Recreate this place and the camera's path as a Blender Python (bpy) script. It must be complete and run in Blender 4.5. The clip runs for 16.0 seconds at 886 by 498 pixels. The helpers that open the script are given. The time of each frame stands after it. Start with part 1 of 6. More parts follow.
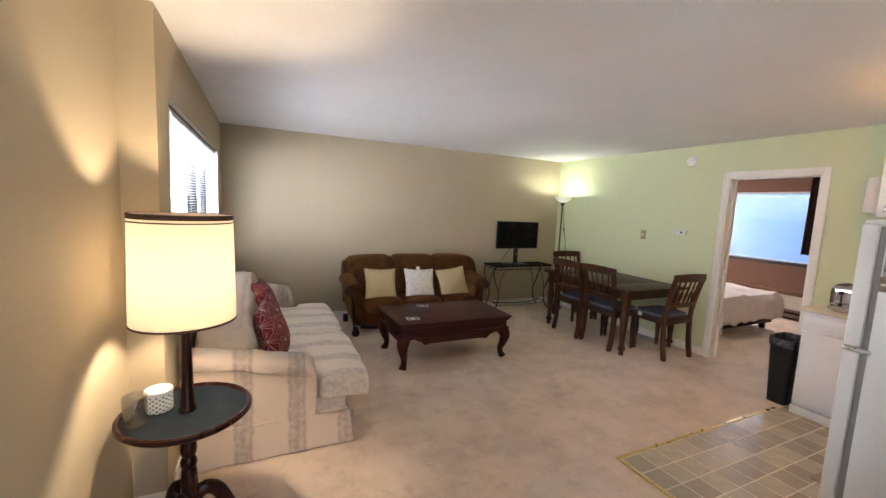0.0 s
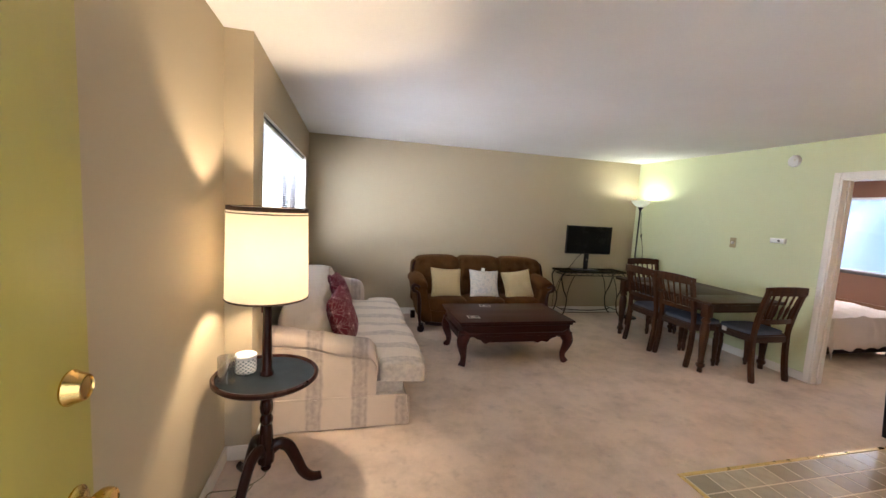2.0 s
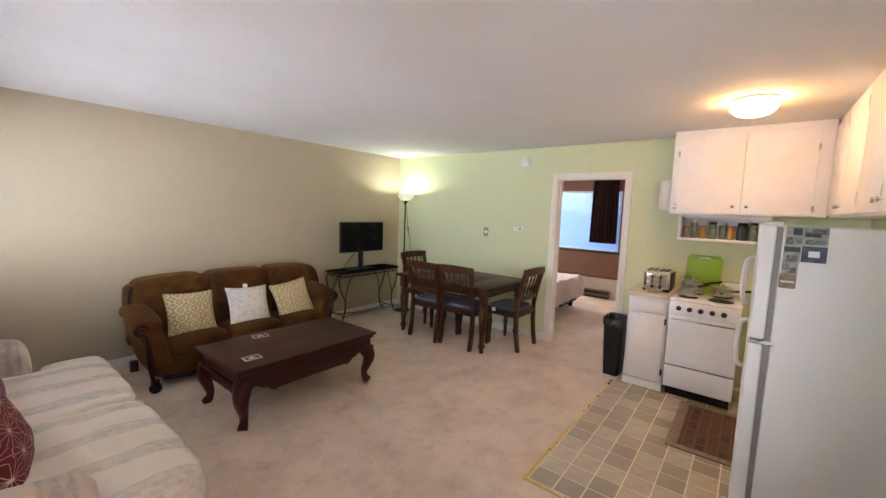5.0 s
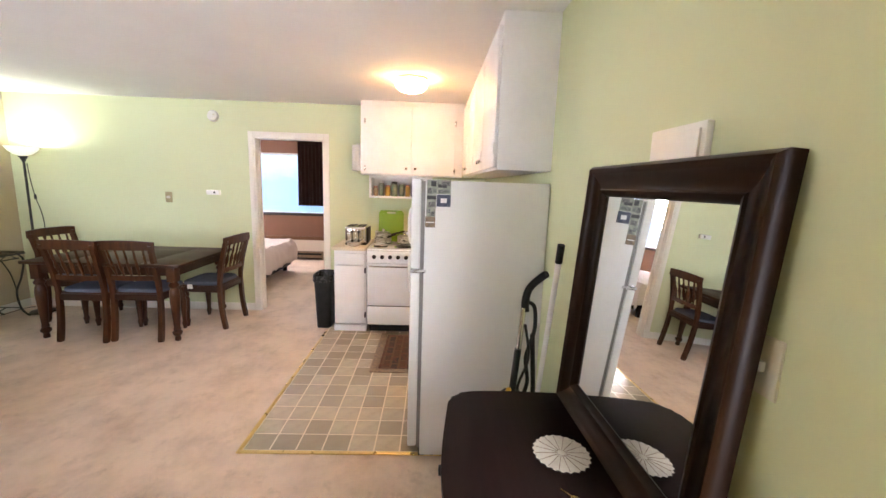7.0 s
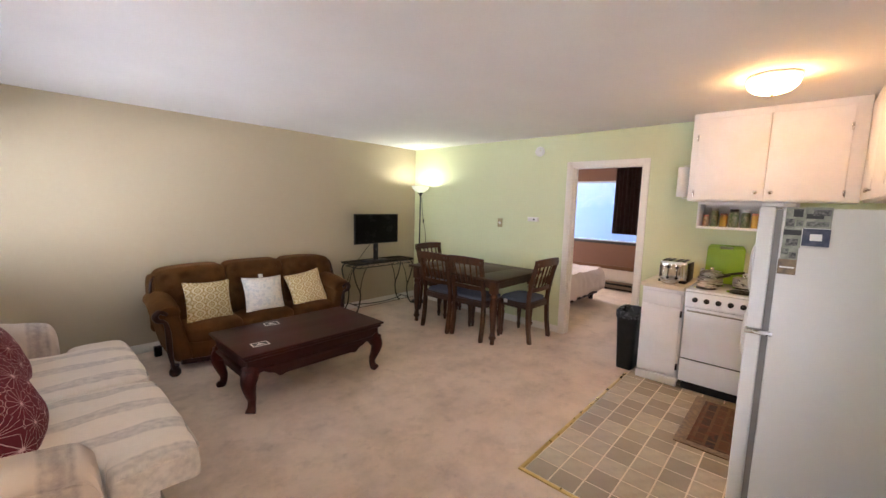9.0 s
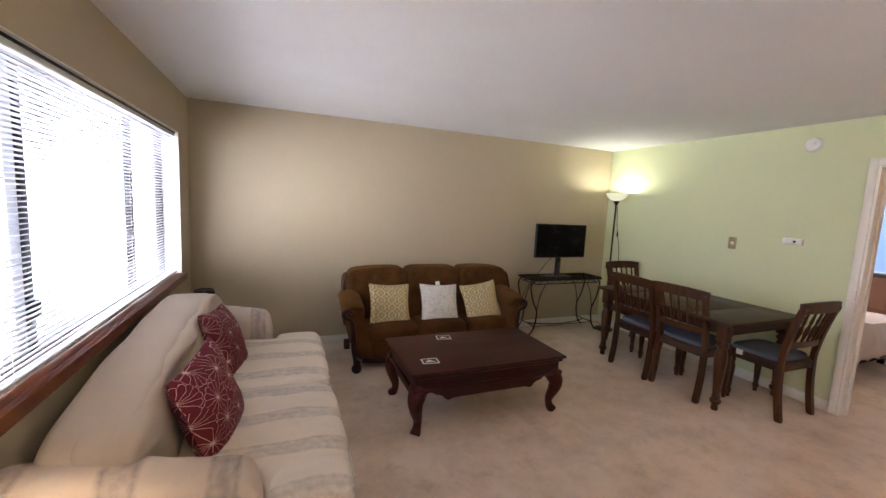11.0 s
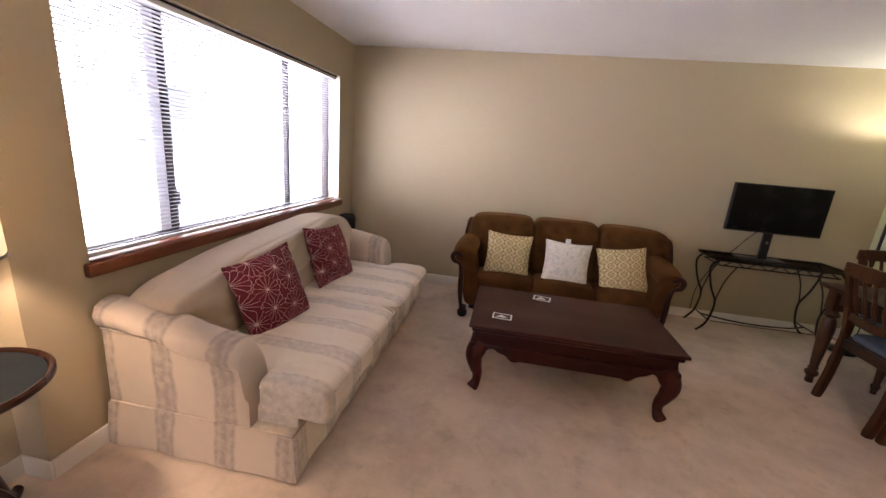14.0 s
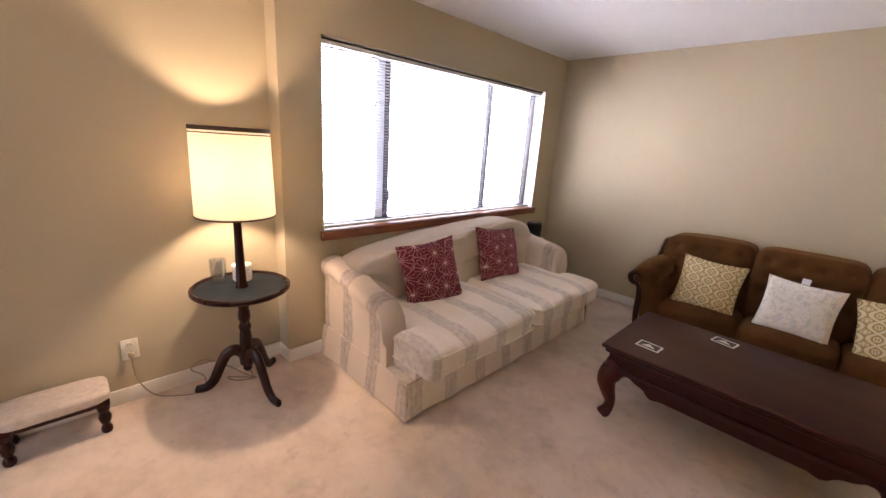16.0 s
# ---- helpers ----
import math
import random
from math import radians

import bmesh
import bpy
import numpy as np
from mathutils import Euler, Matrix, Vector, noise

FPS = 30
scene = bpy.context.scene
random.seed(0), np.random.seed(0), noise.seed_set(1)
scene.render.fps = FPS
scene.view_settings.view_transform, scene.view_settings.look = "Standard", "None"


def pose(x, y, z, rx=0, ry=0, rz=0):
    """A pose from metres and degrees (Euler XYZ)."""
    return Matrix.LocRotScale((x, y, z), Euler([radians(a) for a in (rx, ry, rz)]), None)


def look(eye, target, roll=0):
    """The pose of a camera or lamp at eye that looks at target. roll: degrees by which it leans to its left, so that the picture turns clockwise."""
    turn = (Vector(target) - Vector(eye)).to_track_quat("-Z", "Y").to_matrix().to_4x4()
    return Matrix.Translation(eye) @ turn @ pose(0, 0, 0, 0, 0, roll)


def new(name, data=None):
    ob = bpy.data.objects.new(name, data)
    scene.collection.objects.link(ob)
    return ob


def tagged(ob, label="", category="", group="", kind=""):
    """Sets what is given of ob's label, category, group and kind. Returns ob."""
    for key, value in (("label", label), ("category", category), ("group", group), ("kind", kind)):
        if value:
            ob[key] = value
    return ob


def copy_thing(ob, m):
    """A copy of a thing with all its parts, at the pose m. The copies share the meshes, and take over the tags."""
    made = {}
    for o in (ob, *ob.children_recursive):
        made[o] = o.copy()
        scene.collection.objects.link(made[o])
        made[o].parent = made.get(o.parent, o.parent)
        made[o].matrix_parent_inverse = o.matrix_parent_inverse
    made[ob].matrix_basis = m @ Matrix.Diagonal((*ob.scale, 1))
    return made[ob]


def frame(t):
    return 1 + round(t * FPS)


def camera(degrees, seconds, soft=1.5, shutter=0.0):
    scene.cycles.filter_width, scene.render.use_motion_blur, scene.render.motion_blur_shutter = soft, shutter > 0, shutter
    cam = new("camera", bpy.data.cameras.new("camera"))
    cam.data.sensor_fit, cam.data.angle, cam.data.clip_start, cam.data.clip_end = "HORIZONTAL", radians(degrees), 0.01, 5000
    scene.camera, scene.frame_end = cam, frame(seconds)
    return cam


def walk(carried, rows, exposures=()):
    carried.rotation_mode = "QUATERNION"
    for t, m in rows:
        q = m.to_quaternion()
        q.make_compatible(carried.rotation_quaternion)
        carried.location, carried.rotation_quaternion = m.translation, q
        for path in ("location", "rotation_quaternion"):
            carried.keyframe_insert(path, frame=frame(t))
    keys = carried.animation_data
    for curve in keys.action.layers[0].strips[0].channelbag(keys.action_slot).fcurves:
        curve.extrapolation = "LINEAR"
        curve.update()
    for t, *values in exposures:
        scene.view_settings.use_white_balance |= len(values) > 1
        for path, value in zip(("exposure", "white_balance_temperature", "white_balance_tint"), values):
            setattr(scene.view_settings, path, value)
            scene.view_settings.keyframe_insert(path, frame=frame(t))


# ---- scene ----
cam = camera(97.4, 16.0)
PATH = [
    (0, (0.434, 0.048, 1.59), (1.278, 1.848, 1.371), 2.7),
    (0.5, (0.443, -0.002, 1.586), (1.15, 1.854, 1.349), 3.7),
    (1, (0.495, -0.13, 1.564), (0.997, 1.792, 1.332), 4.2),
    (1.5, (0.526, -0.191, 1.543), (0.939, 1.754, 1.327), 4.0),
    (2, (0.513, -0.103, 1.553), (0.995, 1.826, 1.343), 3.3),
    (2.5, (0.455, 0.108, 1.56), (1.091, 1.994, 1.368), 2.9),
    (3, (0.448, 0.264, 1.573), (1.227, 2.098, 1.399), 2.7),
    (3.2, (0.44, 0.359, 1.566), (1.297, 2.157, 1.379), 2.7),
    (5.3, (0.457, 0.761, 1.612), (2.176, 1.762, 1.4), 2.0),
    (5.5, (0.455, 0.764, 1.602), (2.272, 1.568, 1.373), 2.0),
    (6, (0.481, 0.686, 1.588), (2.438, 0.979, 1.295), 1.8),
    (6.5, (0.468, 0.625, 1.567), (2.439, 0.595, 1.229), 2.0),
    (7, (0.473, 0.617, 1.57), (2.446, 0.554, 1.248), 1.9),
    (7.5, (0.489, 0.636, 1.583), (2.465, 0.76, 1.296), 1.5),
    (8, (0.527, 0.604, 1.59), (2.445, 1.106, 1.327), 1.3),
    (8.5, (0.574, 0.551, 1.593), (2.302, 1.525, 1.336), 1.3),
    (9, (0.597, 0.601, 1.579), (2.063, 1.941, 1.346), 1.5),
    (9.5, (0.636, 0.764, 1.645), (1.889, 2.304, 1.404), 1.4),
    (10, (0.71, 0.857, 1.611), (1.788, 2.528, 1.399), 2.1),
    (10.2, (0.727, 0.907, 1.608), (1.734, 2.621, 1.388), 2.5),
    (12.5, (1.193, 1.222, 1.529), (1.176, 3.211, 1.316), 1.9),
    (13, (1.379, 1.201, 1.526), (1.009, 3.147, 1.252), 3.1),
    (13.5, (1.596, 1.162, 1.515), (1.188, 3.08, 1.126), 4.2),
    (14, (1.745, 1.213, 1.481), (1.444, 3.126, 0.981), 4.8),
    (14.5, (1.85, 1.312, 1.458), (1.415, 3.189, 0.922), 6.4),
    (15, (1.943, 1.378, 1.478), (1.276, 3.187, 0.946), 6.8),
    (15.5, (2.153, 1.37, 1.457), (1.14, 3.01, 0.925), 5.2),
    (16, (2.356, 1.307, 1.498), (0.996, 2.676, 0.975), 3.8),
]
# stops, kelvin and tint of the clip's own exposure
LIGHT_METER = [(0.0, -0.10, 6100, 16), (3.2, -0.02, 6100, 17), (5.5, 0.18, 6050, 18), (6.0, 0.45, 6050, 18), (7.0, 0.62, 6100, 18), (8.0, 0.46, 5850, 19), (8.5, 0.36, 6000, 20), (9.0, 0.12, 6200, 20), (10.0, -0.02, 6150, 20), (12.5, -0.38, 6450, 25), (14.0, -0.10, 6550, 29), (15.0, 0.06, 6500, 29), (16.0, 0.0, 6400, 28)]
walk(cam, [(t, look(eye, target, roll)) for t, eye, target, roll in PATH], LIGHT_METER)

# ---- world, sun, large lights ----
world = bpy.data.worlds.new("world")
scene.world = world
world.use_nodes = True
wn = world.node_tree
sky = wn.nodes.new("ShaderNodeTexSky")
sky.sky_type, sky.sun_disc = "NISHITA", False
sky.sun_elevation, sky.sun_rotation = radians(65), radians(-14)
wn.links.new(sky.outputs[0], wn.nodes["Background"].inputs[0])
wn.nodes["Background"].inputs[1].default_value = 0.12

sun_data = bpy.data.lights.new("sun", "SUN")
sun_data.energy, sun_data.angle, sun_data.color = 1.0, radians(12), (1.0, 0.95, 0.88)
sun = new("sun", sun_data)
sun.matrix_world = look((0, 0, 0), (0.10, -0.41, -0.905))


def bulb(name, place, watts, colour, radius):
    data = bpy.data.lights.new(name, "POINT")
    data.energy, data.color, data.shadow_soft_size = watts, colour, radius
    ob = new(name, data)
    ob.location = place
    return ob


bulb("table_lamp_bulb", (0.137, 1.965, 1.27), 58, (1.0, 0.78, 0.50), 0.045)
bulb("torchiere_bulb", (4.868, 5.005, 1.80), 16.5, (0.96, 1.0, 0.78), 0.035)

# added warm fill lamp inside the bedroom window, beyond the doorway's view
day = bpy.data.lights.new("bedroom_fill", "AREA")
day.shape, day.size, day.size_y, day.energy, day.color = "RECTANGLE", 0.38, 1.0, 80, (1.0, 0.86, 0.75)
new("bedroom_fill", day).matrix_world = look((8.27, 4.72, 1.5), (6.5, 3.4, 0.6))


# ---- materials ----
def nodes_of(name):
    m = bpy.data.materials.new(name)
    m.use_nodes = True
    n = m.node_tree.nodes
    return m, n, m.node_tree.links, n["Principled BSDF"]


def mixed(n, l, fac, a, b, kind="MIX"):
    x = n.new("ShaderNodeMix")
    x.data_type, x.blend_type = "RGBA", kind
    for slot, v in ((0, fac), (6, a), (7, b)):
        if hasattr(v, "is_linked"):
            l.new(v, x.inputs[slot])
        else:
            x.inputs[slot].default_value = (*v, 1) if isinstance(v, tuple) else v
    return x.outputs[2]


def ramp(n, l, source, stops):
    r = n.new("ShaderNodeValToRGB")
    r.color_ramp.elements[0].position, r.color_ramp.elements[1].position = stops[0][0], stops[-1][0]
    r.color_ramp.elements[0].color = (*[stops[0][1]] * 3, 1)
    r.color_ramp.elements[1].color = (*[stops[-1][1]] * 3, 1)
    for p, v in stops[1:-1]:
        e = r.color_ramp.elements.new(p)
        e.color = (v, v, v, 1)
    l.new(source, r.inputs[0])
    return r.outputs[0]


def noisy(n, l, coords, scale, detail=3.0, rough=0.55, stretch=None):
    if stretch:
        mp = n.new("ShaderNodeMapping")
        mp.inputs["Scale"].default_value = stretch
        l.new(coords, mp.inputs[0])
        coords = mp.outputs[0]
    t = n.new("ShaderNodeTexNoise")
    t.inputs["Scale"].default_value, t.inputs["Detail"].default_value, t.inputs["Roughness"].default_value = scale, detail, rough
    l.new(coords, t.inputs["Vector"])
    return t.outputs[0]


def coords_of(n, kind="Object"):
    return n.new("ShaderNodeTexCoord").outputs[kind]


def bumped(n, l, bsdf, height, strength, distance):
    b = n.new("ShaderNodeBump")
    b.inputs["Strength"].default_value, b.inputs["Distance"].default_value = strength, distance
    l.new(height, b.inputs["Height"])
    l.new(b.outputs[0], bsdf.inputs["Normal"])


def calc(n, l, op, a, b=None, c=None):
    x = n.new("ShaderNodeMath")
    x.operation = op
    for slot, v in enumerate((a, b, c)):
        if v is None:
            continue
        if hasattr(v, "is_linked"):
            l.new(v, x.inputs[slot])
        else:
            x.inputs[slot].default_value = v
    return x.outputs[0]


def surface(name, colour, rough=0.6, metal=0.0, other=None, scale=6.0, amount=0.5, grain=120.0, relief=0.15, depth=0.002, stretch=None, sheen=0.0, coat=0.0, vary=0.0, spec=None):
    """A plain material: large soft variation towards `other`, fine grain in bump and roughness."""
    m, n, l, b = nodes_of(name)
    co = coords_of(n)
    other = other or tuple(v * 0.8 for v in colour)
    big = ramp(n, l, noisy(n, l, co, scale, 4, 0.6, stretch), [(0.35, 0.0), (0.7, 1.0)])
    fine = noisy(n, l, co, grain, 3, 0.6, stretch)
    fac = calc(n, l, "MULTIPLY", big, amount)
    col = mixed(n, l, fac, colour, other)
    col = mixed(n, l, calc(n, l, "MULTIPLY", fine, 0.25), col, tuple(v * 0.75 for v in colour))
    if vary:
        info = n.new("ShaderNodeObjectInfo")
        col = mixed(n, l, calc(n, l, "MULTIPLY", ramp(n, l, info.outputs["Random"], [(0.0, 0.0), (0.35, 0.15), (0.55, 0.35), (0.60, 0.85), (1.0, 1.0)]), vary), col, other)
    l.new(col, b.inputs["Base Color"])
    l.new(calc(n, l, "MULTIPLY_ADD", big, 0.12, rough - 0.05), b.inputs["Roughness"])
    b.inputs["Metallic"].default_value = metal
    b.inputs["Sheen Weight"].default_value = sheen
    b.inputs["Specular IOR Level"].default_value = (0.12 if rough > 0.7 else 0.4) if spec is None else spec
    b.inputs["Coat Weight"].default_value = coat
    if relief:
        bumped(n, l, b, fine, relief, depth)
    return m


def wood(name, dark, light, rough=0.3, axis=0, coat=0.3, scale=9.0):
    m, n, l, b = nodes_of(name)
    co = coords_of(n)
    st = [1.0, 1.0, 1.0]
    st[axis] = 0.08
    g1 = noisy(n, l, co, scale * 4, 5, 0.65, tuple(st))
    g2 = noisy(n, l, co, scale * 0.5, 3, 0.5, tuple(st))
    col = mixed(n, l, ramp(n, l, g1, [(0.3, 0.0), (0.75, 1.0)]), dark, light)
    col = mixed(n, l, calc(n, l, "MULTIPLY", g2, 0.6), col, tuple(v * 0.6 for v in dark))
    l.new(col, b.inputs["Base Color"])
    l.new(calc(n, l, "MULTIPLY_ADD", g2, 0.22, rough - 0.08), b.inputs["Roughness"])
    b.inputs["Coat Weight"].default_value = coat * 0.3
    b.inputs["Coat Roughness"].default_value = 0.25
    b.inputs["Specular IOR Level"].default_value = 0.2
    bumped(n, l, b, g1, 0.12, 0.001)
    return m


def wall_paint(name, colour):
    m, n, l, b = nodes_of(name)
    co = coords_of(n)
    big = noisy(n, l, co, 1.3, 3, 0.5)
    peel = noisy(n, l, co, 160, 2, 0.5)
    scuff = ramp(n, l, noisy(n, l, co, 5.0, 6, 0.7), [(0.62, 0.0), (0.8, 1.0)])
    col = mixed(n, l, calc(n, l, "MULTIPLY", big, 0.25), colour, tuple(v * 0.9 for v in colour))
    col = mixed(n, l, calc(n, l, "MULTIPLY", scuff, 0.12), col, tuple(v * 0.7 for v in colour))
    l.new(col, b.inputs["Base Color"])
    b.inputs["Roughness"].default_value = 0.6
    b.inputs["Specular IOR Level"].default_value = 0.25
    bumped(n, l, b, peel, 0.10, 0.002)
    return m


beige_paint = wall_paint("beige_paint", (0.47, 0.395, 0.27))
green_paint = wall_paint("green_paint", (0.62, 0.66, 0.41))
brown_paint = wall_paint("brown_paint", (0.20, 0.10, 0.062))
cream_paint = wall_paint("cream_paint", (0.72, 0.64, 0.54))
ceiling_paint = surface("ceiling_paint", (0.88, 0.875, 0.87), 0.8, other=(0.80, 0.79, 0.785), scale=1.2, grain=70, relief=0.25, depth=0.004)
white_trim = surface("white_trim", (0.82, 0.79, 0.72), 0.4, other=(0.72, 0.67, 0.58), scale=9, amount=0.25, grain=60, relief=0.05)
door_paint = surface("door_paint", (0.46, 0.39, 0.085), 0.42, other=(0.41, 0.345, 0.07), scale=2.0, amount=0.6, grain=40, relief=0.10, stretch=(1, 1, 0.25))
cabinet_white = surface("cabinet_white", (0.86, 0.86, 0.87), 0.42, spec=0.45, other=(0.75, 0.74, 0.73), scale=4, grain=50, relief=0.05)
enamel = surface("enamel", (0.84, 0.87, 0.92), 0.18, other=(0.74, 0.74, 0.73), scale=3, grain=30, relief=0.0, coat=0.4)
fridge_skin = surface("fridge_skin", (0.72, 0.715, 0.69), 0.42, other=(0.66, 0.655, 0.63), scale=2, grain=420, relief=0.35, depth=0.001)
gasket = surface("gasket", (0.22, 0.21, 0.20), 0.7)
counter_top = surface("counter_top", (0.68, 0.60, 0.46), 0.35, other=(0.60, 0.52, 0.38), scale=30, grain=200, relief=0.05)
chrome = surface("chrome", (0.78, 0.78, 0.78), 0.14, 1.0, other=(0.6, 0.6, 0.6), scale=20, amount=0.3, relief=0.0)
steel = surface("steel", (0.62, 0.61, 0.60), 0.28, 1.0, other=(0.45, 0.44, 0.43), scale=12, relief=0.05, stretch=(1, 1, 6))
brass = surface("brass", (0.72, 0.50, 0.17), 0.2, 1.0, other=(0.55, 0.36, 0.12), scale=18, amount=0.6, relief=0.03)
brass_strip_metal = surface("brass_strip_metal", (0.80, 0.60, 0.25), 0.3, 1.0, other=(0.55, 0.40, 0.18), scale=15, relief=0.1)
black_iron = surface("black_iron", (0.02, 0.02, 0.022), 0.45, 0.6, other=(0.04, 0.035, 0.03), scale=25, grain=150, relief=0.3, depth=0.001)
black_plastic = surface("black_plastic", (0.015, 0.015, 0.016), 0.35, spec=0.15, other=(0.03, 0.03, 0.03), scale=15, grain=300, relief=0.08)
bag_plastic = surface("bag_plastic", (0.02, 0.02, 0.022), 0.25, other=(0.05, 0.05, 0.05), scale=30, grain=45, relief=0.9, depth=0.01)
screen_black = surface("screen_black", (0.003, 0.003, 0.003), 0.25, spec=0.08, other=(0.012, 0.012, 0.012), relief=0.0)
cherry_wood = wood("cherry_wood", (0.028, 0.004, 0.003), (0.054, 0.008, 0.0055), 0.42, 0, 0.35)
cherry_leg = wood("cherry_leg", (0.042, 0.006, 0.004), (0.080, 0.012, 0.008), 0.38, 2, 0.35)
walnut_wood = wood("walnut_wood", (0.026, 0.010, 0.0045), (0.066, 0.028, 0.012), 0.40, 1, 0.25)
walnut_leg = wood("walnut_leg", (0.036, 0.012, 0.0045), (0.110, 0.040, 0.013), 0.30, 2, 0.3)
espresso_wood = wood("espresso_wood", (0.012, 0.006, 0.005), (0.020, 0.010, 0.008), 0.42, 0, 0.15)
mirror_wood = wood("mirror_wood", (0.007, 0.003, 0.0015), (0.030, 0.011, 0.004), 0.30, 0, 0.04, 4.0)
mahogany = wood("mahogany", (0.018, 0.005, 0.003), (0.045, 0.011, 0.007), 0.26, 2, 0.4)
for dark in (mirror_wood, espresso_wood):
    dark.node_tree.nodes["Principled BSDF"].inputs["Specular IOR Level"].default_value = 0.09
    dark.node_tree.nodes["Principled BSDF"].inputs["Coat Weight"].default_value = 0.0
sill_wood = wood("sill_wood", (0.14, 0.045, 0.022), (0.26, 0.09, 0.045), 0.4, 1, 0.2)
rail_wood = wood("rail_wood", (0.14, 0.065, 0.03), (0.24, 0.12, 0.06), 0.4, 1, 0.2)
velvet = surface("velvet", (0.092, 0.038, 0.009), 0.8, other=(0.042, 0.017, 0.004), scale=6, amount=0.8, grain=260, relief=0.4, depth=0.002, sheen=0.12)
velvet.node_tree.nodes["Principled BSDF"].inputs["Sheen Tint"].default_value = (0.9, 0.45, 0.12, 1)
velvet.node_tree.nodes["Principled BSDF"].inputs["Sheen Roughness"].default_value = 0.4
seat_blue = surface("seat_blue", (0.105, 0.125, 0.165), 0.85, other=(0.08, 0.095, 0.13), scale=14, grain=320, relief=0.5, depth=0.002)
leather_blue = surface("leather_blue", (0.008, 0.013, 0.017), 0.55, spec=0.15, other=(0.012, 0.017, 0.021), scale=10, grain=180, relief=0.3, depth=0.001)
linen = surface("linen", (0.66, 0.58, 0.54), 0.85, other=(0.58, 0.50, 0.46), scale=4, grain=160, relief=0.35, depth=0.004)
curtain_cloth = surface("curtain_cloth", (0.030, 0.014, 0.012), 0.9, other=(0.02, 0.009, 0.008), scale=9, grain=300, relief=0.4)
stool_cloth = surface("stool_cloth", (0.58, 0.50, 0.43), 0.9, other=(0.45, 0.37, 0.31), scale=35, amount=0.8, grain=200, relief=0.6, depth=0.003)
lace = surface("lace", (0.68, 0.65, 0.58), 0.85, other=(0.55, 0.50, 0.42), scale=60, grain=220, relief=0.6)
board_green = surface("board_green", (0.20, 0.36, 0.02), 0.4, other=(0.17, 0.31, 0.02), scale=9, grain=150, relief=0.15)
plate_ivory = surface("plate_ivory", (0.70, 0.66, 0.54), 0.4, relief=0.0)
plate_gold = surface("plate_gold", (0.36, 0.30, 0.16), 0.35, 0.5, relief=0.05)
white_plastic = surface("white_plastic", (0.80, 0.79, 0.76), 0.35, relief=0.03)
paper_white = surface("paper_white", (0.80, 0.78, 0.75), 0.8, grain=90, relief=0.2)
picture_dark = surface("picture_dark", (0.025, 0.028, 0.03), 0.4, other=(0.26, 0.25, 0.23), scale=120, amount=1.0, relief=0.0)
picture_tan = surface("picture_tan", (0.26, 0.18, 0.11), 0.4, other=(0.10, 0.08, 0.06), scale=45, amount=1.0, relief=0.0)
picture_blue = surface("picture_blue", (0.02, 0.024, 0.06), 0.4, other=(0.10, 0.11, 0.15), scale=40, amount=0.9, relief=0.0)
picture_green = surface("picture_green", (0.05, 0.06, 0.05), 0.4, other=(0.30, 0.30, 0.28), scale=110, amount=1.0, relief=0.0)
photo_pale = surface("photo_pale", (0.34, 0.35, 0.28), 0.4, other=(0.12, 0.13, 0.11), scale=26, amount=0.9, relief=0.0)
card_dark = surface("card_dark", (0.025, 0.026, 0.028), 0.5, other=(0.06, 0.06, 0.06), scale=70, relief=0.0)
tin_red = surface("tin_red", (0.26, 0.025, 0.018), 0.35, other=(0.5, 0.4, 0.3), scale=40, amount=0.7, relief=0.0)
tin_yellow = surface("tin_yellow", (0.40, 0.28, 0.04), 0.35, other=(0.3, 0.1, 0.04), scale=40, amount=0.7, relief=0.0)
tin_brown = surface("tin_brown", (0.12, 0.06, 0.03), 0.4, other=(0.5, 0.45, 0.36), scale=45, amount=0.8, relief=0.0)
tin_green = surface("tin_green", (0.05, 0.12, 0.04), 0.4, other=(0.4, 0.36, 0.3), scale=45, amount=0.8, relief=0.0)
vac_yellow = surface("vac_yellow", (0.60, 0.32, 0.02), 0.4, relief=0.0)
bronze_frame = surface("bronze_frame", (0.05, 0.045, 0.045), 0.4, 0.7, scale=20, relief=0.1)
pale_frame = surface("pale_frame", (0.74, 0.76, 0.79), 0.4, 0.0, scale=20, relief=0.1)
cord_ivory = surface("cord_ivory", (0.30, 0.26, 0.17), 0.6, relief=0.0)
pale_concrete = surface("pale_concrete", (0.62, 0.62, 0.62), 0.9, other=(0.52, 0.52, 0.52), scale=1.5, grain=60, relief=0.3, depth=0.004)
concrete = surface("concrete", (0.34, 0.33, 0.31), 0.9, scale=5, grain=60, relief=0.5, depth=0.004)
lawn = surface("lawn", (0.07, 0.10, 0.03), 0.95, other=(0.10, 0.10, 0.05), scale=2, grain=50, relief=0.8, depth=0.03)
tile_vinyl = surface("tile_vinyl", (0.56, 0.49, 0.375), 0.22, other=(0.28, 0.245, 0.19), scale=13, amount=0.55, grain=60, relief=0.12, depth=0.001, coat=0.2, vary=0.8)
grout = surface("grout", (0.75, 0.65, 0.50), 0.45, other=(0.66, 0.57, 0.44), scale=20, relief=0.1)


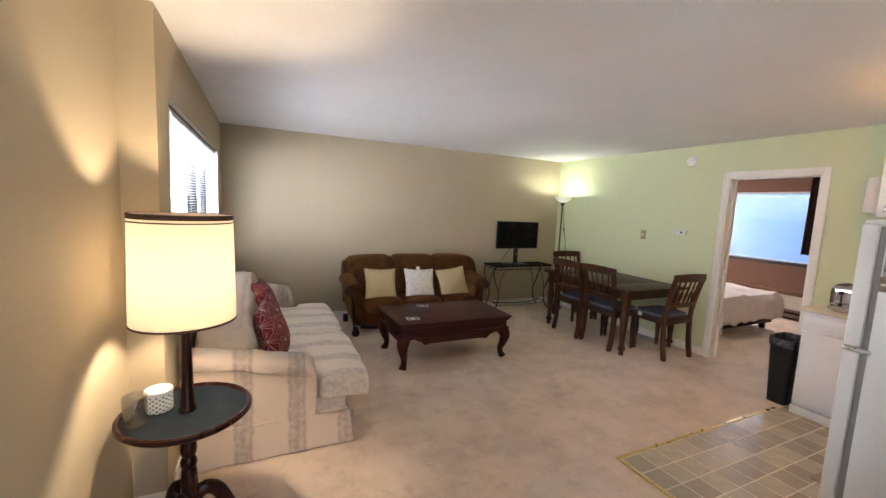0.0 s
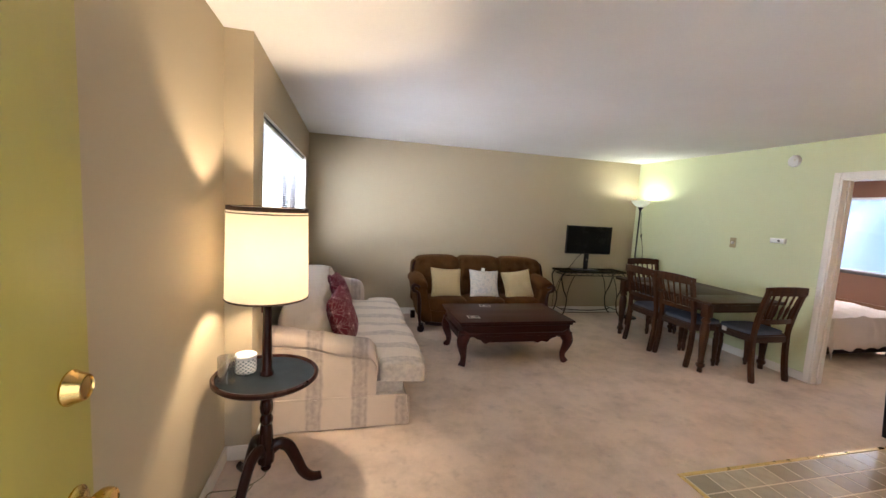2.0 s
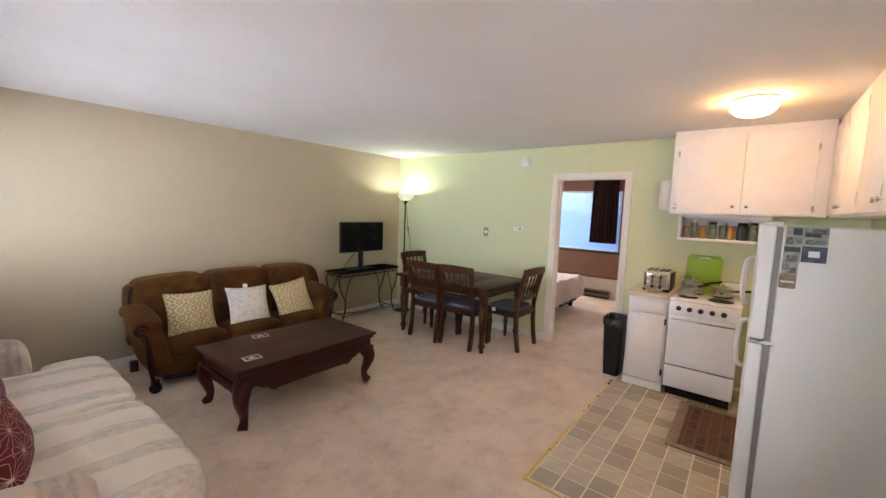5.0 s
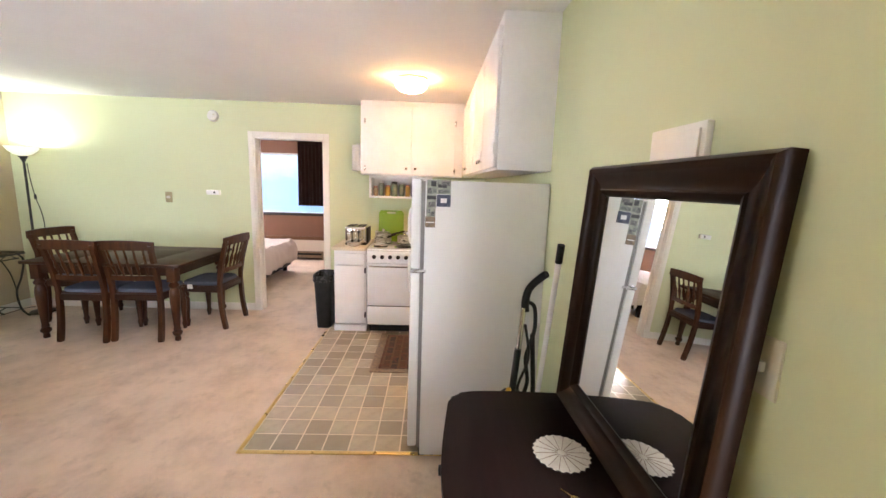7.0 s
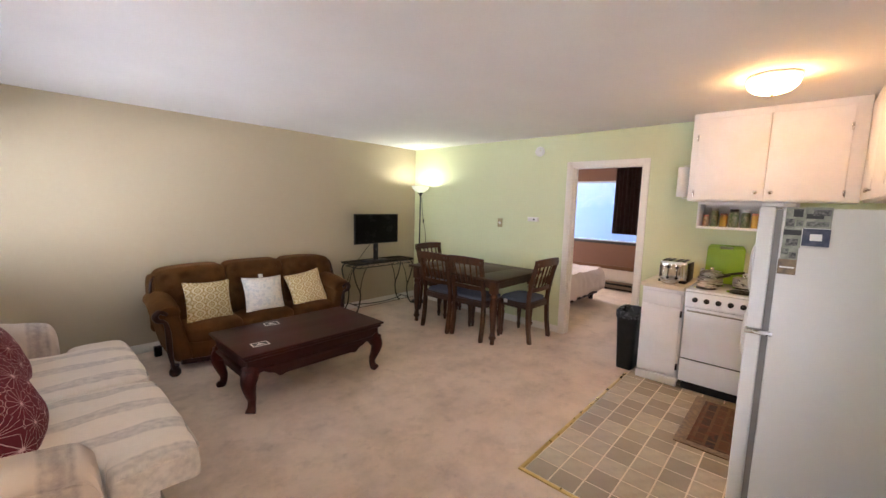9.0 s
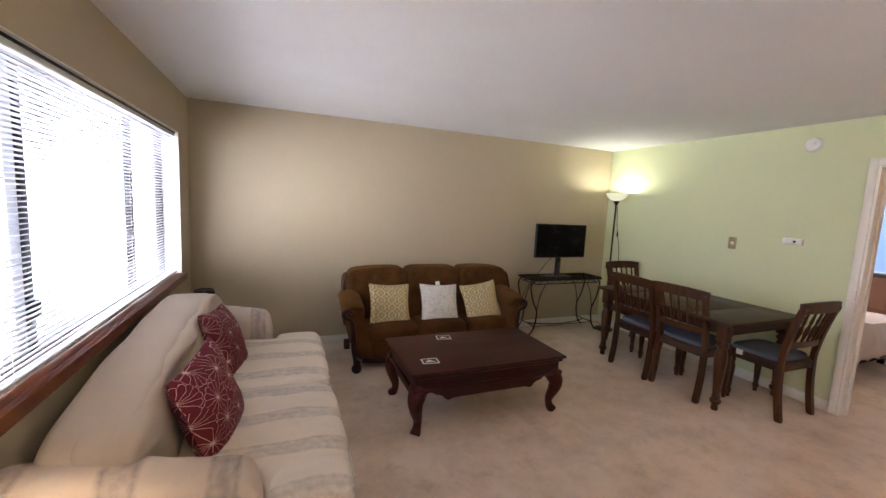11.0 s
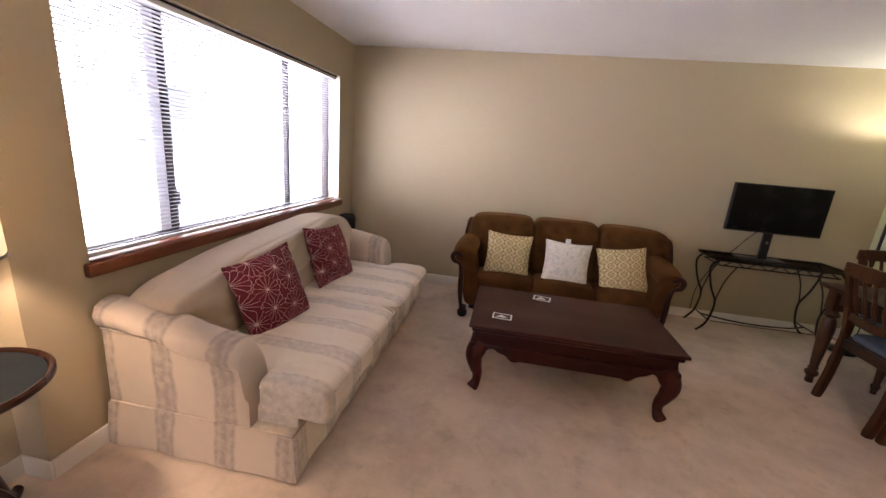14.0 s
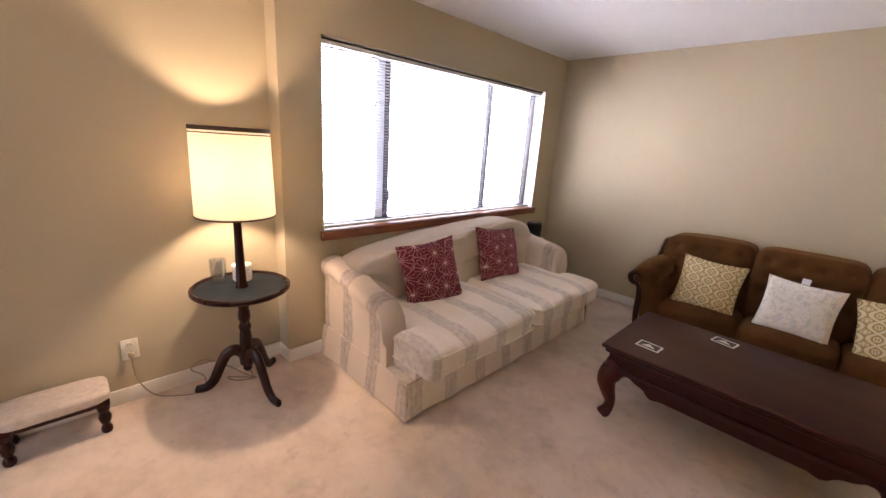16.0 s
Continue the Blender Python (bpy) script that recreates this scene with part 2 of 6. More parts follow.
def carpet_material():
    m, n, l, b = nodes_of("carpet_pile")
    co = coords_of(n)
    stain = ramp(n, l, noisy(n, l, co, 2.6, 7, 0.72), [(0.42, 0.0), (0.70, 1.0)])
    spots = ramp(n, l, noisy(n, l, co, 6.5, 5, 0.7), [(0.56, 0.0), (0.76, 1.0)])
    lanes = ramp(n, l, noisy(n, l, co, 2.2, 3, 0.5, (0.5, 2.4, 1)), [(0.4, 0.0), (0.65, 1.0)])
    tuft = noisy(n, l, co, 260, 3, 0.7)
    col = mixed(n, l, calc(n, l, "MULTIPLY", stain, 0.85), (0.82, 0.665, 0.54), (0.50, 0.39, 0.305))
    col = mixed(n, l, calc(n, l, "MULTIPLY", lanes, 0.4), col, (0.80, 0.66, 0.545))
    col = mixed(n, l, calc(n, l, "MULTIPLY", spots, 0.48), col, (0.32, 0.24, 0.185))
    col = mixed(n, l, calc(n, l, "MULTIPLY", tuft, 0.32), col, (0.38, 0.29, 0.22))
    l.new(col, b.inputs["Base Color"])
    b.inputs["Specular IOR Level"].default_value = 0.05
    b.inputs["Roughness"].default_value = 0.95
    b.inputs["Sheen Weight"].default_value = 0.15
    both = calc(n, l, "MULTIPLY_ADD", noisy(n, l, co, 28, 3, 0.6), 0.8, tuft)
    bumped(n, l, b, both, 0.6, 0.008)
    return m


def striped_fabric(name, axis, period, offset, strength, pale, shade):
    """Cream upholstery with soft grey damask stripes across one axis."""
    m, n, l, b = nodes_of(name)
    co = coords_of(n)
    sep = n.new("ShaderNodeSeparateXYZ")
    l.new(co, sep.inputs[0])
    pos = calc(n, l, "FRACT", calc(n, l, "MULTIPLY_ADD", sep.outputs[axis], 1.0 / period, offset))
    wob = noisy(n, l, co, 9, 3, 0.6)
    pos = calc(n, l, "MULTIPLY_ADD", wob, 0.11, pos)
    band = ramp(n, l, pos, [(0.0, 0.0), (0.31, 0.0), (0.37, 0.85), (0.42, 0.55), (0.52, 0.8), (0.60, 0.5), (0.65, 0.85), (0.71, 0.0), (1.0, 0.0)])
    flower = ramp(n, l, noisy(n, l, co, 26, 4, 0.6), [(0.38, 0.0), (0.62, 1.0)])
    weave = noisy(n, l, co, 420, 2, 0.6)
    ink = calc(n, l, "MULTIPLY", band, calc(n, l, "MULTIPLY_ADD", flower, 0.5, 0.45))
    col = mixed(n, l, noisy(n, l, co, 5, 5, 0.65), pale, shade)
    col = mixed(n, l, calc(n, l, "MULTIPLY", flower, 0.10), col, (0.57, 0.49, 0.42))
    col = mixed(n, l, calc(n, l, "MULTIPLY", ink, strength), col, (0.175, 0.145, 0.15))
    l.new(col, b.inputs["Base Color"])
    b.inputs["Roughness"].default_value = 0.9
    b.inputs["Sheen Weight"].default_value = 0.1
    bumped(n, l, b, calc(n, l, "MULTIPLY_ADD", noisy(n, l, co, 11, 3, 0.6), 2.0, weave), 0.3, 0.006)
    return m


def flower_fabric():
    """Crimson cloth with pale radiating flowers."""
    m, n, l, b = nodes_of("flower_fabric")
    co = coords_of(n)
    mp = n.new("ShaderNodeMapping")
    mp.inputs["Scale"].default_value = (8.0, 8.0, 8.0)
    l.new(co, mp.inputs[0])
    v = n.new("ShaderNodeTexVoronoi")
    v.voronoi_dimensions = "2D"
    v.inputs["Scale"].default_value, v.inputs["Randomness"].default_value = 1.0, 0.75
    l.new(mp.outputs[0], v.inputs["Vector"])
    d = n.new("ShaderNodeVectorMath")
    d.operation = "SUBTRACT"
    l.new(mp.outputs[0], d.inputs[0]), l.new(v.outputs["Position"], d.inputs[1])
    sep = n.new("ShaderNodeSeparateXYZ")
    l.new(d.outputs[0], sep.inputs[0])
    ang = calc(n, l, "ARCTAN2", sep.outputs[1], sep.outputs[0])
    spoke = calc(n, l, "ABSOLUTE", calc(n, l, "SINE", calc(n, l, "MULTIPLY", ang, 7.0)))
    dist = v.outputs["Distance"]
    width = calc(n, l, "DIVIDE", 0.055, calc(n, l, "MAXIMUM", dist, 0.05))
    line = calc(n, l, "LESS_THAN", spoke, width)
    reach = calc(n, l, "MULTIPLY_ADD", calc(n, l, "POWER", spoke, 0.45), 0.12, 0.50)
    inside = calc(n, l, "LESS_THAN", dist, reach)
    rim = calc(n, l, "LESS_THAN", calc(n, l, "ABSOLUTE", calc(n, l, "SUBTRACT", dist, reach)), 0.013)
    heart = calc(n, l, "LESS_THAN", dist, 0.055)
    ink = calc(n, l, "MAXIMUM", calc(n, l, "MAXIMUM", calc(n, l, "MULTIPLY", line, inside), rim), heart)
    col = mixed(n, l, noisy(n, l, co, 12, 3, 0.6), (0.165, 0.006, 0.022), (0.105, 0.004, 0.014))
    col = mixed(n, l, calc(n, l, "MULTIPLY", calc(n, l, "MULTIPLY_ADD", heart, 0.2, 0.8), ink), col, (0.72, 0.50, 0.48))
    l.new(col, b.inputs["Base Color"])
    b.inputs["Roughness"].default_value = 0.8
    bumped(n, l, b, noisy(n, l, co, 300, 2, 0.6), 0.3, 0.002)
    return m


def trellis_fabric():
    """Gold cloth with a pale ogee trellis."""
    m, n, l, b = nodes_of("trellis_fabric")
    co = coords_of(n)
    sep = n.new("ShaderNodeSeparateXYZ")
    l.new(co, sep.inputs[0])
    kx = calc(n, l, "MULTIPLY", sep.outputs[0], 30.0)
    sy = calc(n, l, "MULTIPLY", calc(n, l, "SINE", calc(n, l, "MULTIPLY", sep.outputs[1], 43.0)), 1.15)
    a = calc(n, l, "ABSOLUTE", calc(n, l, "SINE", calc(n, l, "ADD", kx, sy)))
    c = calc(n, l, "ABSOLUTE", calc(n, l, "SINE", calc(n, l, "SUBTRACT", kx, sy)))
    ink = calc(n, l, "LESS_THAN", calc(n, l, "MINIMUM", a, c), 0.30)
    heart = calc(n, l, "MULTIPLY", a, c)
    cross = calc(n, l, "LESS_THAN", calc(n, l, "ABSOLUTE", calc(n, l, "SUBTRACT", a, c)), 0.07)
    dots = calc(n, l, "MAXIMUM", calc(n, l, "LESS_THAN", calc(n, l, "ABSOLUTE", calc(n, l, "SUBTRACT", heart, 0.66)), 0.07), calc(n, l, "MULTIPLY", cross, calc(n, l, "GREATER_THAN", heart, 0.72)))
    ink = calc(n, l, "MAXIMUM", ink, dots)
    col = mixed(n, l, noisy(n, l, co, 15, 3, 0.6), (0.37, 0.25, 0.075), (0.29, 0.19, 0.05))
    col = mixed(n, l, calc(n, l, "MULTIPLY", ink, 0.8), col, (0.66, 0.58, 0.38))
    l.new(col, b.inputs["Base Color"])
    b.inputs["Roughness"].default_value = 0.75
    bumped(n, l, b, calc(n, l, "MULTIPLY_ADD", ink, 0.6, noisy(n, l, co, 300, 2, 0.6)), 0.3, 0.002)
    return m


def faded_fabric():
    """Off-white cloth with a faint blue-grey bird and scroll print."""
    m, n, l, b = nodes_of("faded_fabric")
    co = coords_of(n)
    blot = ramp(n, l, noisy(n, l, co, 22, 4, 0.7), [(0.50, 0.0), (0.58, 1.0)])
    fine = ramp(n, l, noisy(n, l, co, 60, 3, 0.7), [(0.5, 0.0), (0.6, 1.0)])
    col = mixed(n, l, calc(n, l, "MULTIPLY", blot, 0.5), (0.72, 0.67, 0.59), (0.44, 0.46, 0.47))
    col = mixed(n, l, calc(n, l, "MULTIPLY", fine, 0.28), col, (0.34, 0.32, 0.30))
    l.new(col, b.inputs["Base Color"])
    b.inputs["Roughness"].default_value = 0.85
    bumped(n, l, b, noisy(n, l, co, 300, 2, 0.6), 0.3, 0.002)
    return m


def mat_pattern():
    """Woven kitchen mat: brown field with dark and tan blocks."""
    m, n, l, b = nodes_of("mat_pattern")
    co = coords_of(n)
    br = n.new("ShaderNodeTexBrick")
    br.inputs["Scale"].default_value = 3.6
    br.inputs["Color1"].default_value, br.inputs["Color2"].default_value = (0.11, 0.05, 0.03, 1), (0.035, 0.025, 0.03, 1)
    br.inputs["Mortar"].default_value = (0.13, 0.075, 0.045, 1)
    br.inputs["Mortar Size"].default_value = 0.035
    l.new(co, br.inputs["Vector"])
    col = mixed(n, l, ramp(n, l, noisy(n, l, co, 14, 3, 0.6), [(0.5, 0.0), (0.6, 0.7)]), br.outputs[0], (0.13, 0.045, 0.03))
    l.new(col, b.inputs["Base Color"])
    b.inputs["Roughness"].default_value = 0.95
    bumped(n, l, b, noisy(n, l, co, 200, 2, 0.6), 0.6, 0.003)
    return m


def candle_wrap():
    """White ceramic with rows of grey-green dashes."""
    m, n, l, b = nodes_of("candle_wrap")
    co = coords_of(n)
    sep = n.new("ShaderNodeSeparateXYZ")
    l.new(co, sep.inputs[0])
    ang = calc(n, l, "SINE", calc(n, l, "MULTIPLY", calc(n, l, "ARCTAN2", sep.outputs[1], sep.outputs[0]), 13.0))
    s = calc(n, l, "MULTIPLY", ang, calc(n, l, "SINE", calc(n, l, "MULTIPLY", sep.outputs[2], 330.0)))
    col = mixed(n, l, calc(n, l, "GREATER_THAN", s, 0.3), (0.78, 0.77, 0.72), (0.16, 0.22, 0.22))
    l.new(col, b.inputs["Base Color"])
    b.inputs["Roughness"].default_value = 0.4
    return m


def sheer(name, colour, rough, through_colour, share):
    """Thin stuff that light passes: shades, slats, frosted bowls."""
    m, n, l, b = nodes_of(name)
    b.inputs["Base Color"].default_value, b.inputs["Roughness"].default_value = (*colour, 1), rough
    t = n.new("ShaderNodeBsdfTranslucent")
    t.inputs[0].default_value = (*through_colour, 1)
    mix = n.new("ShaderNodeMixShader")
    mix.inputs[0].default_value = share
    l.new(b.outputs[0], mix.inputs[1]), l.new(t.outputs[0], mix.inputs[2])
    l.new(mix.outputs[0], n["Material Output"].inputs[0])
    return m


def pane_glass(name, tint, gloss=0.02, share=0.05):
    """Thin clear glass: mostly seen through, with a faint gloss."""
    m, n, l, b = nodes_of(name)
    t, g, mix = n.new("ShaderNodeBsdfTransparent"), n.new("ShaderNodeBsdfGlossy"), n.new("ShaderNodeMixShader")
    t.inputs[0].default_value, g.inputs["Roughness"].default_value, mix.inputs[0].default_value = (*tint, 1), gloss, share
    l.new(t.outputs[0], mix.inputs[1]), l.new(g.outputs[0], mix.inputs[2])
    l.new(mix.outputs[0], n["Material Output"].inputs[0])
    return m


def glowing(name, colour, strength, low=None):
    """Things that give off light; `low` is the colour at the foot of a backdrop."""
    m, n, l, b = nodes_of(name)
    e = n.new("ShaderNodeEmission")
    e.inputs[0].default_value, e.inputs[1].default_value = (*colour, 1), strength
    if low:
        sep = n.new("ShaderNodeSeparateXYZ")
        l.new(coords_of(n, "Generated"), sep.inputs[0])
        soft = noisy(n, l, coords_of(n), 0.9, 3, 0.5)
        fac = ramp(n, l, calc(n, l, "MULTIPLY_ADD", soft, 0.3, calc(n, l, "SUBTRACT", sep.outputs[2], 0.15)), [(0.13, 0.0), (0.34, 1.0)])
        l.new(mixed(n, l, fac, low, colour), e.inputs[0])
    l.new(e.outputs[0], n["Material Output"].inputs[0])
    return m


carpet_pile = carpet_material()
# one upholstery in two tones: window-lit seat paler, shade on arms coloured in
sofa_cloth_lit = striped_fabric("sofa_cloth_lit", 1, 0.275, 0.1, 0.55, (0.86, 0.77, 0.66), (0.74, 0.66, 0.56))
sofa_cloth_shaded = striped_fabric("sofa_cloth_shaded", 0, 0.30, 0.35, 0.85, (0.66, 0.55, 0.45), (0.50, 0.415, 0.335))
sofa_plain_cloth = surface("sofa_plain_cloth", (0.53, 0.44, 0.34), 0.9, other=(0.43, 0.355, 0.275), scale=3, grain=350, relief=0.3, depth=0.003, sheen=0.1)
crimson_cloth, gold_cloth, bird_cloth = flower_fabric(), trellis_fabric(), faded_fabric()
mat_cloth, candle_ceramic = mat_pattern(), candle_wrap()
shade_cloth = sheer("shade_cloth", (0.85, 0.82, 0.76), 0.8, (1.0, 0.95, 0.85), 0.97)
shade_trim = surface("shade_trim", (0.07, 0.04, 0.025), 0.7)
# white slats toned grey: the shade of backlit undersides is in the colour
slat_shaded = sheer("slat_shaded", (0.48, 0.48, 0.51), 0.5, (0.85, 0.86, 0.92), 0.06)
blue_slat = sheer("blue_slat", (0.50, 0.60, 0.75), 0.4, (0.62, 0.78, 0.95), 0.45)
bowl_glass = sheer("bowl_glass", (0.85, 0.85, 0.80), 0.3, (0.95, 0.95, 0.88), 0.35)
window_glass = pane_glass("window_glass", (0.96, 0.98, 0.98))
smoke_glass = pane_glass("smoke_glass", (0.45, 0.45, 0.42), 0.05)
clear_glass = pane_glass("clear_glass", (0.90, 0.91, 0.91), 0.03, 0.22)
mirror_silver = surface("mirror_silver", (0.86, 0.88, 0.87), 0.02, 1.0, other=(0.84, 0.86, 0.85), relief=0.0)
mirror_silver.node_tree.nodes["Principled BSDF"].inputs["Roughness"].default_value = 0.0
for link in list(mirror_silver.node_tree.nodes["Principled BSDF"].inputs["Roughness"].links):
    mirror_silver.node_tree.links.remove(link)
dome_glow = glowing("dome_glow", (1.0, 0.53, 0.18), 54.0)
day_west = glowing("day_west", (0.90, 0.95, 1.0), 22.0, (0.98, 0.98, 1.0))
day_south = glowing("day_south", (0.95, 0.97, 1.0), 3.0)
day_east = glowing("day_east", (0.97, 0.98, 1.0), 10.0, (0.22, 0.46, 0.90))


house_blue = surface("house_blue", (0.50, 0.60, 0.74), 0.3, other=(0.48, 0.56, 0.68), scale=1.5, relief=0.0)
house_white = surface("house_white", (0.72, 0.74, 0.78), 0.7, scale=2, relief=0.1)


# ---- mesh helpers ----
def thing(name, label, category, group="", m=None, kind=""):
    ob = new(name)
    ob.empty_display_size = 0.1
    if m is not None:
        ob.matrix_world = m
    return tagged(ob, label, category, group, kind)


def mesh_of(name, bm, material, angle=38):
    me = bpy.data.meshes.new(name)
    bmesh.ops.recalc_face_normals(bm, faces=bm.faces)
    for f in bm.faces:
        f.smooth = True
    bm.to_mesh(me)
    bm.free()
    me.materials.append(material)
    me.set_sharp_from_angle(angle=radians(angle))
    return me


def part(name, bm, material, parent, label="", m=None):
    ob = new(name, mesh_of(name, bm, material))
    ob.parent = parent
    if m is not None:
        ob.matrix_basis = m
    return tagged(ob, label)


def solo(name, bm, material, label="", category="", kind="", m=None, group=""):
    ob = new(name, mesh_of(name, bm, material))
    if m is not None:
        ob.matrix_world = m
    return tagged(ob, label, category, group, kind)


def box(lo, hi, bevel=0.0, bm=None, m=None, seg=2):
    out = bm or bmesh.new()
    b = bmesh.new() if bm else out
    size = [hi[i] - lo[i] for i in range(3)]
    mid = [(hi[i] + lo[i]) / 2 for i in range(3)]
    bmesh.ops.create_cube(b, size=1.0, matrix=Matrix.Translation(mid) @ Matrix.Diagonal((*size, 1)))
    if bevel:
        bmesh.ops.bevel(b, geom=b.edges[:], offset=min(bevel, min(size) * 0.45), segments=seg, affect="EDGES", profile=0.5)
    if m is not None:
        bmesh.ops.transform(b, matrix=m, verts=b.verts)
    if bm:
        merge(out, b)
    return out


def merge(into, b):
    me = bpy.data.meshes.new("scrap")
    b.to_mesh(me)
    b.free()
    into.from_mesh(me)
    bpy.data.meshes.remove(me)


def lathe(profile, seg=24, m=None, bm=None):
    """Turned work: profile of (radius, height); ends are closed where the radius is not 0."""
    out = bm or bmesh.new()
    rings = []
    for r, z in profile:
        if r < 1e-5:
            rings.append([out.verts.new((m @ Vector((0, 0, z))) if m else (0, 0, z))])
        else:
            ring = []
            for k in range(seg):
                a = 2 * math.pi * k / seg
                p = Vector((r * math.cos(a), r * math.sin(a), z))
                ring.append(out.verts.new(m @ p if m else p))
            rings.append(ring)
    for a, b in zip(rings, rings[1:]):
        for k in range(seg):
            j = (k + 1) % seg
            if len(a) == 1 and len(b) > 1:
                out.faces.new((a[0], b[j], b[k]))
            elif len(b) == 1 and len(a) > 1:
                out.faces.new((a[k], a[j], b[0]))
            elif len(a) > 1:
                out.faces.new((a[k], a[j], b[j], b[k]))
    for ring in (rings[0], rings[-1]):
        if len(ring) > 1:
            out.faces.new(ring)
    return out


def tube(points, radii, seg=10, bm=None, flat=1.0):
    """A rod along points; radii one number or one for each point; flat squeezes it sideways."""
    out = bm or bmesh.new()
    pts = [Vector(p) for p in points]
    radii = [radii] * len(pts) if isinstance(radii, (int, float)) else radii
    rings, side = [], None
    for i, p in enumerate(pts):
        d = (pts[min(i + 1, len(pts) - 1)] - pts[max(i - 1, 0)]).normalized()
        if side is None:
            side = d.cross(Vector((0, 0, 1)))
            if side.length < 0.05:
                side = d.cross(Vector((0, 1, 0)))
        side = (side - d * side.dot(d)).normalized()
        up = d.cross(side)
        rings.append([out.verts.new(p + radii[i] * (math.cos(a) * side * flat + math.sin(a) * up)) for a in [2 * math.pi * k / seg for k in range(seg)]])
    for a, b in zip(rings, rings[1:]):
        for k in range(seg):
            j = (k + 1) % seg
            out.faces.new((a[k], a[j], b[j], b[k]))
    out.faces.new(rings[0]), out.faces.new(rings[-1])
    return out


def spline(points, steps=6):
    """A smooth line through points."""
    pts = [Vector(p) for p in points]
    out = []
    for i in range(len(pts) - 1):
        p0, p1, p2, p3 = pts[max(i - 1, 0)], pts[i], pts[i + 1], pts[min(i + 2, len(pts) - 1)]
        for k in range(steps):
            t = k / steps
            out.append(0.5 * ((2 * p1) + (p2 - p0) * t + (2 * p0 - 5 * p1 + 4 * p2 - p3) * t * t + (3 * p1 - p0 - 3 * p2 + p3) * t ** 3))
    out.append(pts[-1])
    return out


def slab(outline, thickness, m, bm=None, bevel=0.0):
    """A flat outline (u, v) with thickness along its normal, laid by m."""
    out = bm or bmesh.new()
    b = bmesh.new() if bm else out
    low = [b.verts.new((u, v, 0)) for u, v in outline]
    high = [b.verts.new((u, v, thickness)) for u, v in outline]
    b.faces.new(low[::-1]), b.faces.new(high)
    n = len(outline)
    for i in range(n):
        j = (i + 1) % n
        b.faces.new((low[i], low[j], high[j], high[i]))
    if bevel:
        edges = [e for e in b.edges if abs(e.verts[0].co.z - e.verts[1].co.z) < 1e-6]
        bmesh.ops.bevel(b, geom=edges, offset=bevel, segments=2, affect="EDGES", profile=0.5)
    bmesh.ops.transform(b, matrix=m, verts=b.verts)
    if bm:
        merge(out, b)
    return out


def soft(centre, size, power=5.0, n=10, shape=None, bm=None, m=None):
    """A stuffed, rounded block; shape(p, q) may move the points (q in -1..1)."""
    out = bm or bmesh.new()
    b = bmesh.new()
    seen = {}

    def vert(q):
        key = tuple(round(v, 5) for v in q)
        if key not in seen:
            k = sum(abs(v) ** power for v in q) ** (1 / power)
            r = Vector([v / k for v in q])
            p = Vector([centre[i] + r[i] * size[i] / 2 for i in range(3)])
            seen[key] = b.verts.new(shape(p, r) if shape else p)
        return seen[key]

    grid = [-1 + 2 * i / n for i in range(n + 1)]
    for ax in range(3):
        for s in (-1, 1):
            for i in range(n):
                for j in range(n):
                    quad = []
                    for a, c in ((i, j), (i + 1, j), (i + 1, j + 1), (i, j + 1)):
                        q = [0, 0, 0]
                        q[ax], q[(ax + 1) % 3], q[(ax + 2) % 3] = s, grid[a], grid[c]
                        quad.append(vert(q))
                    b.faces.new(quad if s > 0 else quad[::-1])
    if m is not None:
        bmesh.ops.transform(b, matrix=m, verts=b.verts)
    merge(out, b)
    return out


def pillow_mesh(w, h, t, n=16, seed=0):
    """A throw pillow in its own x-y plane, with pinched corners and creases."""
    b = bmesh.new()
    sides = []
    for s in (1, -1):
        rows = []
        for i in range(n + 1):
            row = []
            for j in range(n + 1):
                u, v = -1 + 2 * i / n, -1 + 2 * j / n
                fat = max(0.0, (1 - u * u) * (1 - v * v)) ** 0.42
                wr = 0.012 * noise.noise((u * 2.2 + seed, v * 2.2, s)) * fat
                row.append(b.verts.new((u * w / 2 * (1 - 0.09 * (1 - v * v)), v * h / 2 * (1 - 0.09 * (1 - u * u)), s * (t / 2 * fat + 0.002) + wr)))
            rows.append(row)
        for i in range(n):
            for j in range(n):
                b.faces.new((rows[i][j], rows[i + 1][j], rows[i + 1][j + 1], rows[i][j + 1]))
        sides.append(rows)
    bmesh.ops.remove_doubles(b, verts=b.verts, dist=0.0045)
    return b


# ---- setting: floor, walls, ceiling ----
EAST, NORTH, TOP, JOG = 5.09, 5.37, 2.43, 2.272
solo("ground", box((-400, -400, -0.5), (400, 400, -0.32)), lawn, kind="structure")
solo("floor", box((-0.345, -0.14, -0.2), (8.45, 6.2, 0.0)), carpet_pile, "beige pile carpet with faint stains and wear", "carpet", kind="structure")
solo("pavement", box((-1.5, -2.6, -0.32), (3.5, -0.14, -0.03)), concrete, kind="structure")
solo("ceiling", box((-0.345, -0.14, TOP), (EAST + 0.13, 5.55, TOP + 0.15)), ceiling_paint, "white painted plaster ceiling", "ceiling", kind="structure")
solo("ceiling_bedroom", box((EAST + 0.13, 1.2, TOP), (8.6, 6.2, TOP + 0.15)), ceiling_paint, "white bedroom ceiling", "ceiling", kind="structure")

solo("pavement_west", box((-2.5, -2.6, -0.32), (-0.345, 20.0, -0.10)), pale_concrete, "pale concrete path outside the window", "path", kind="structure")

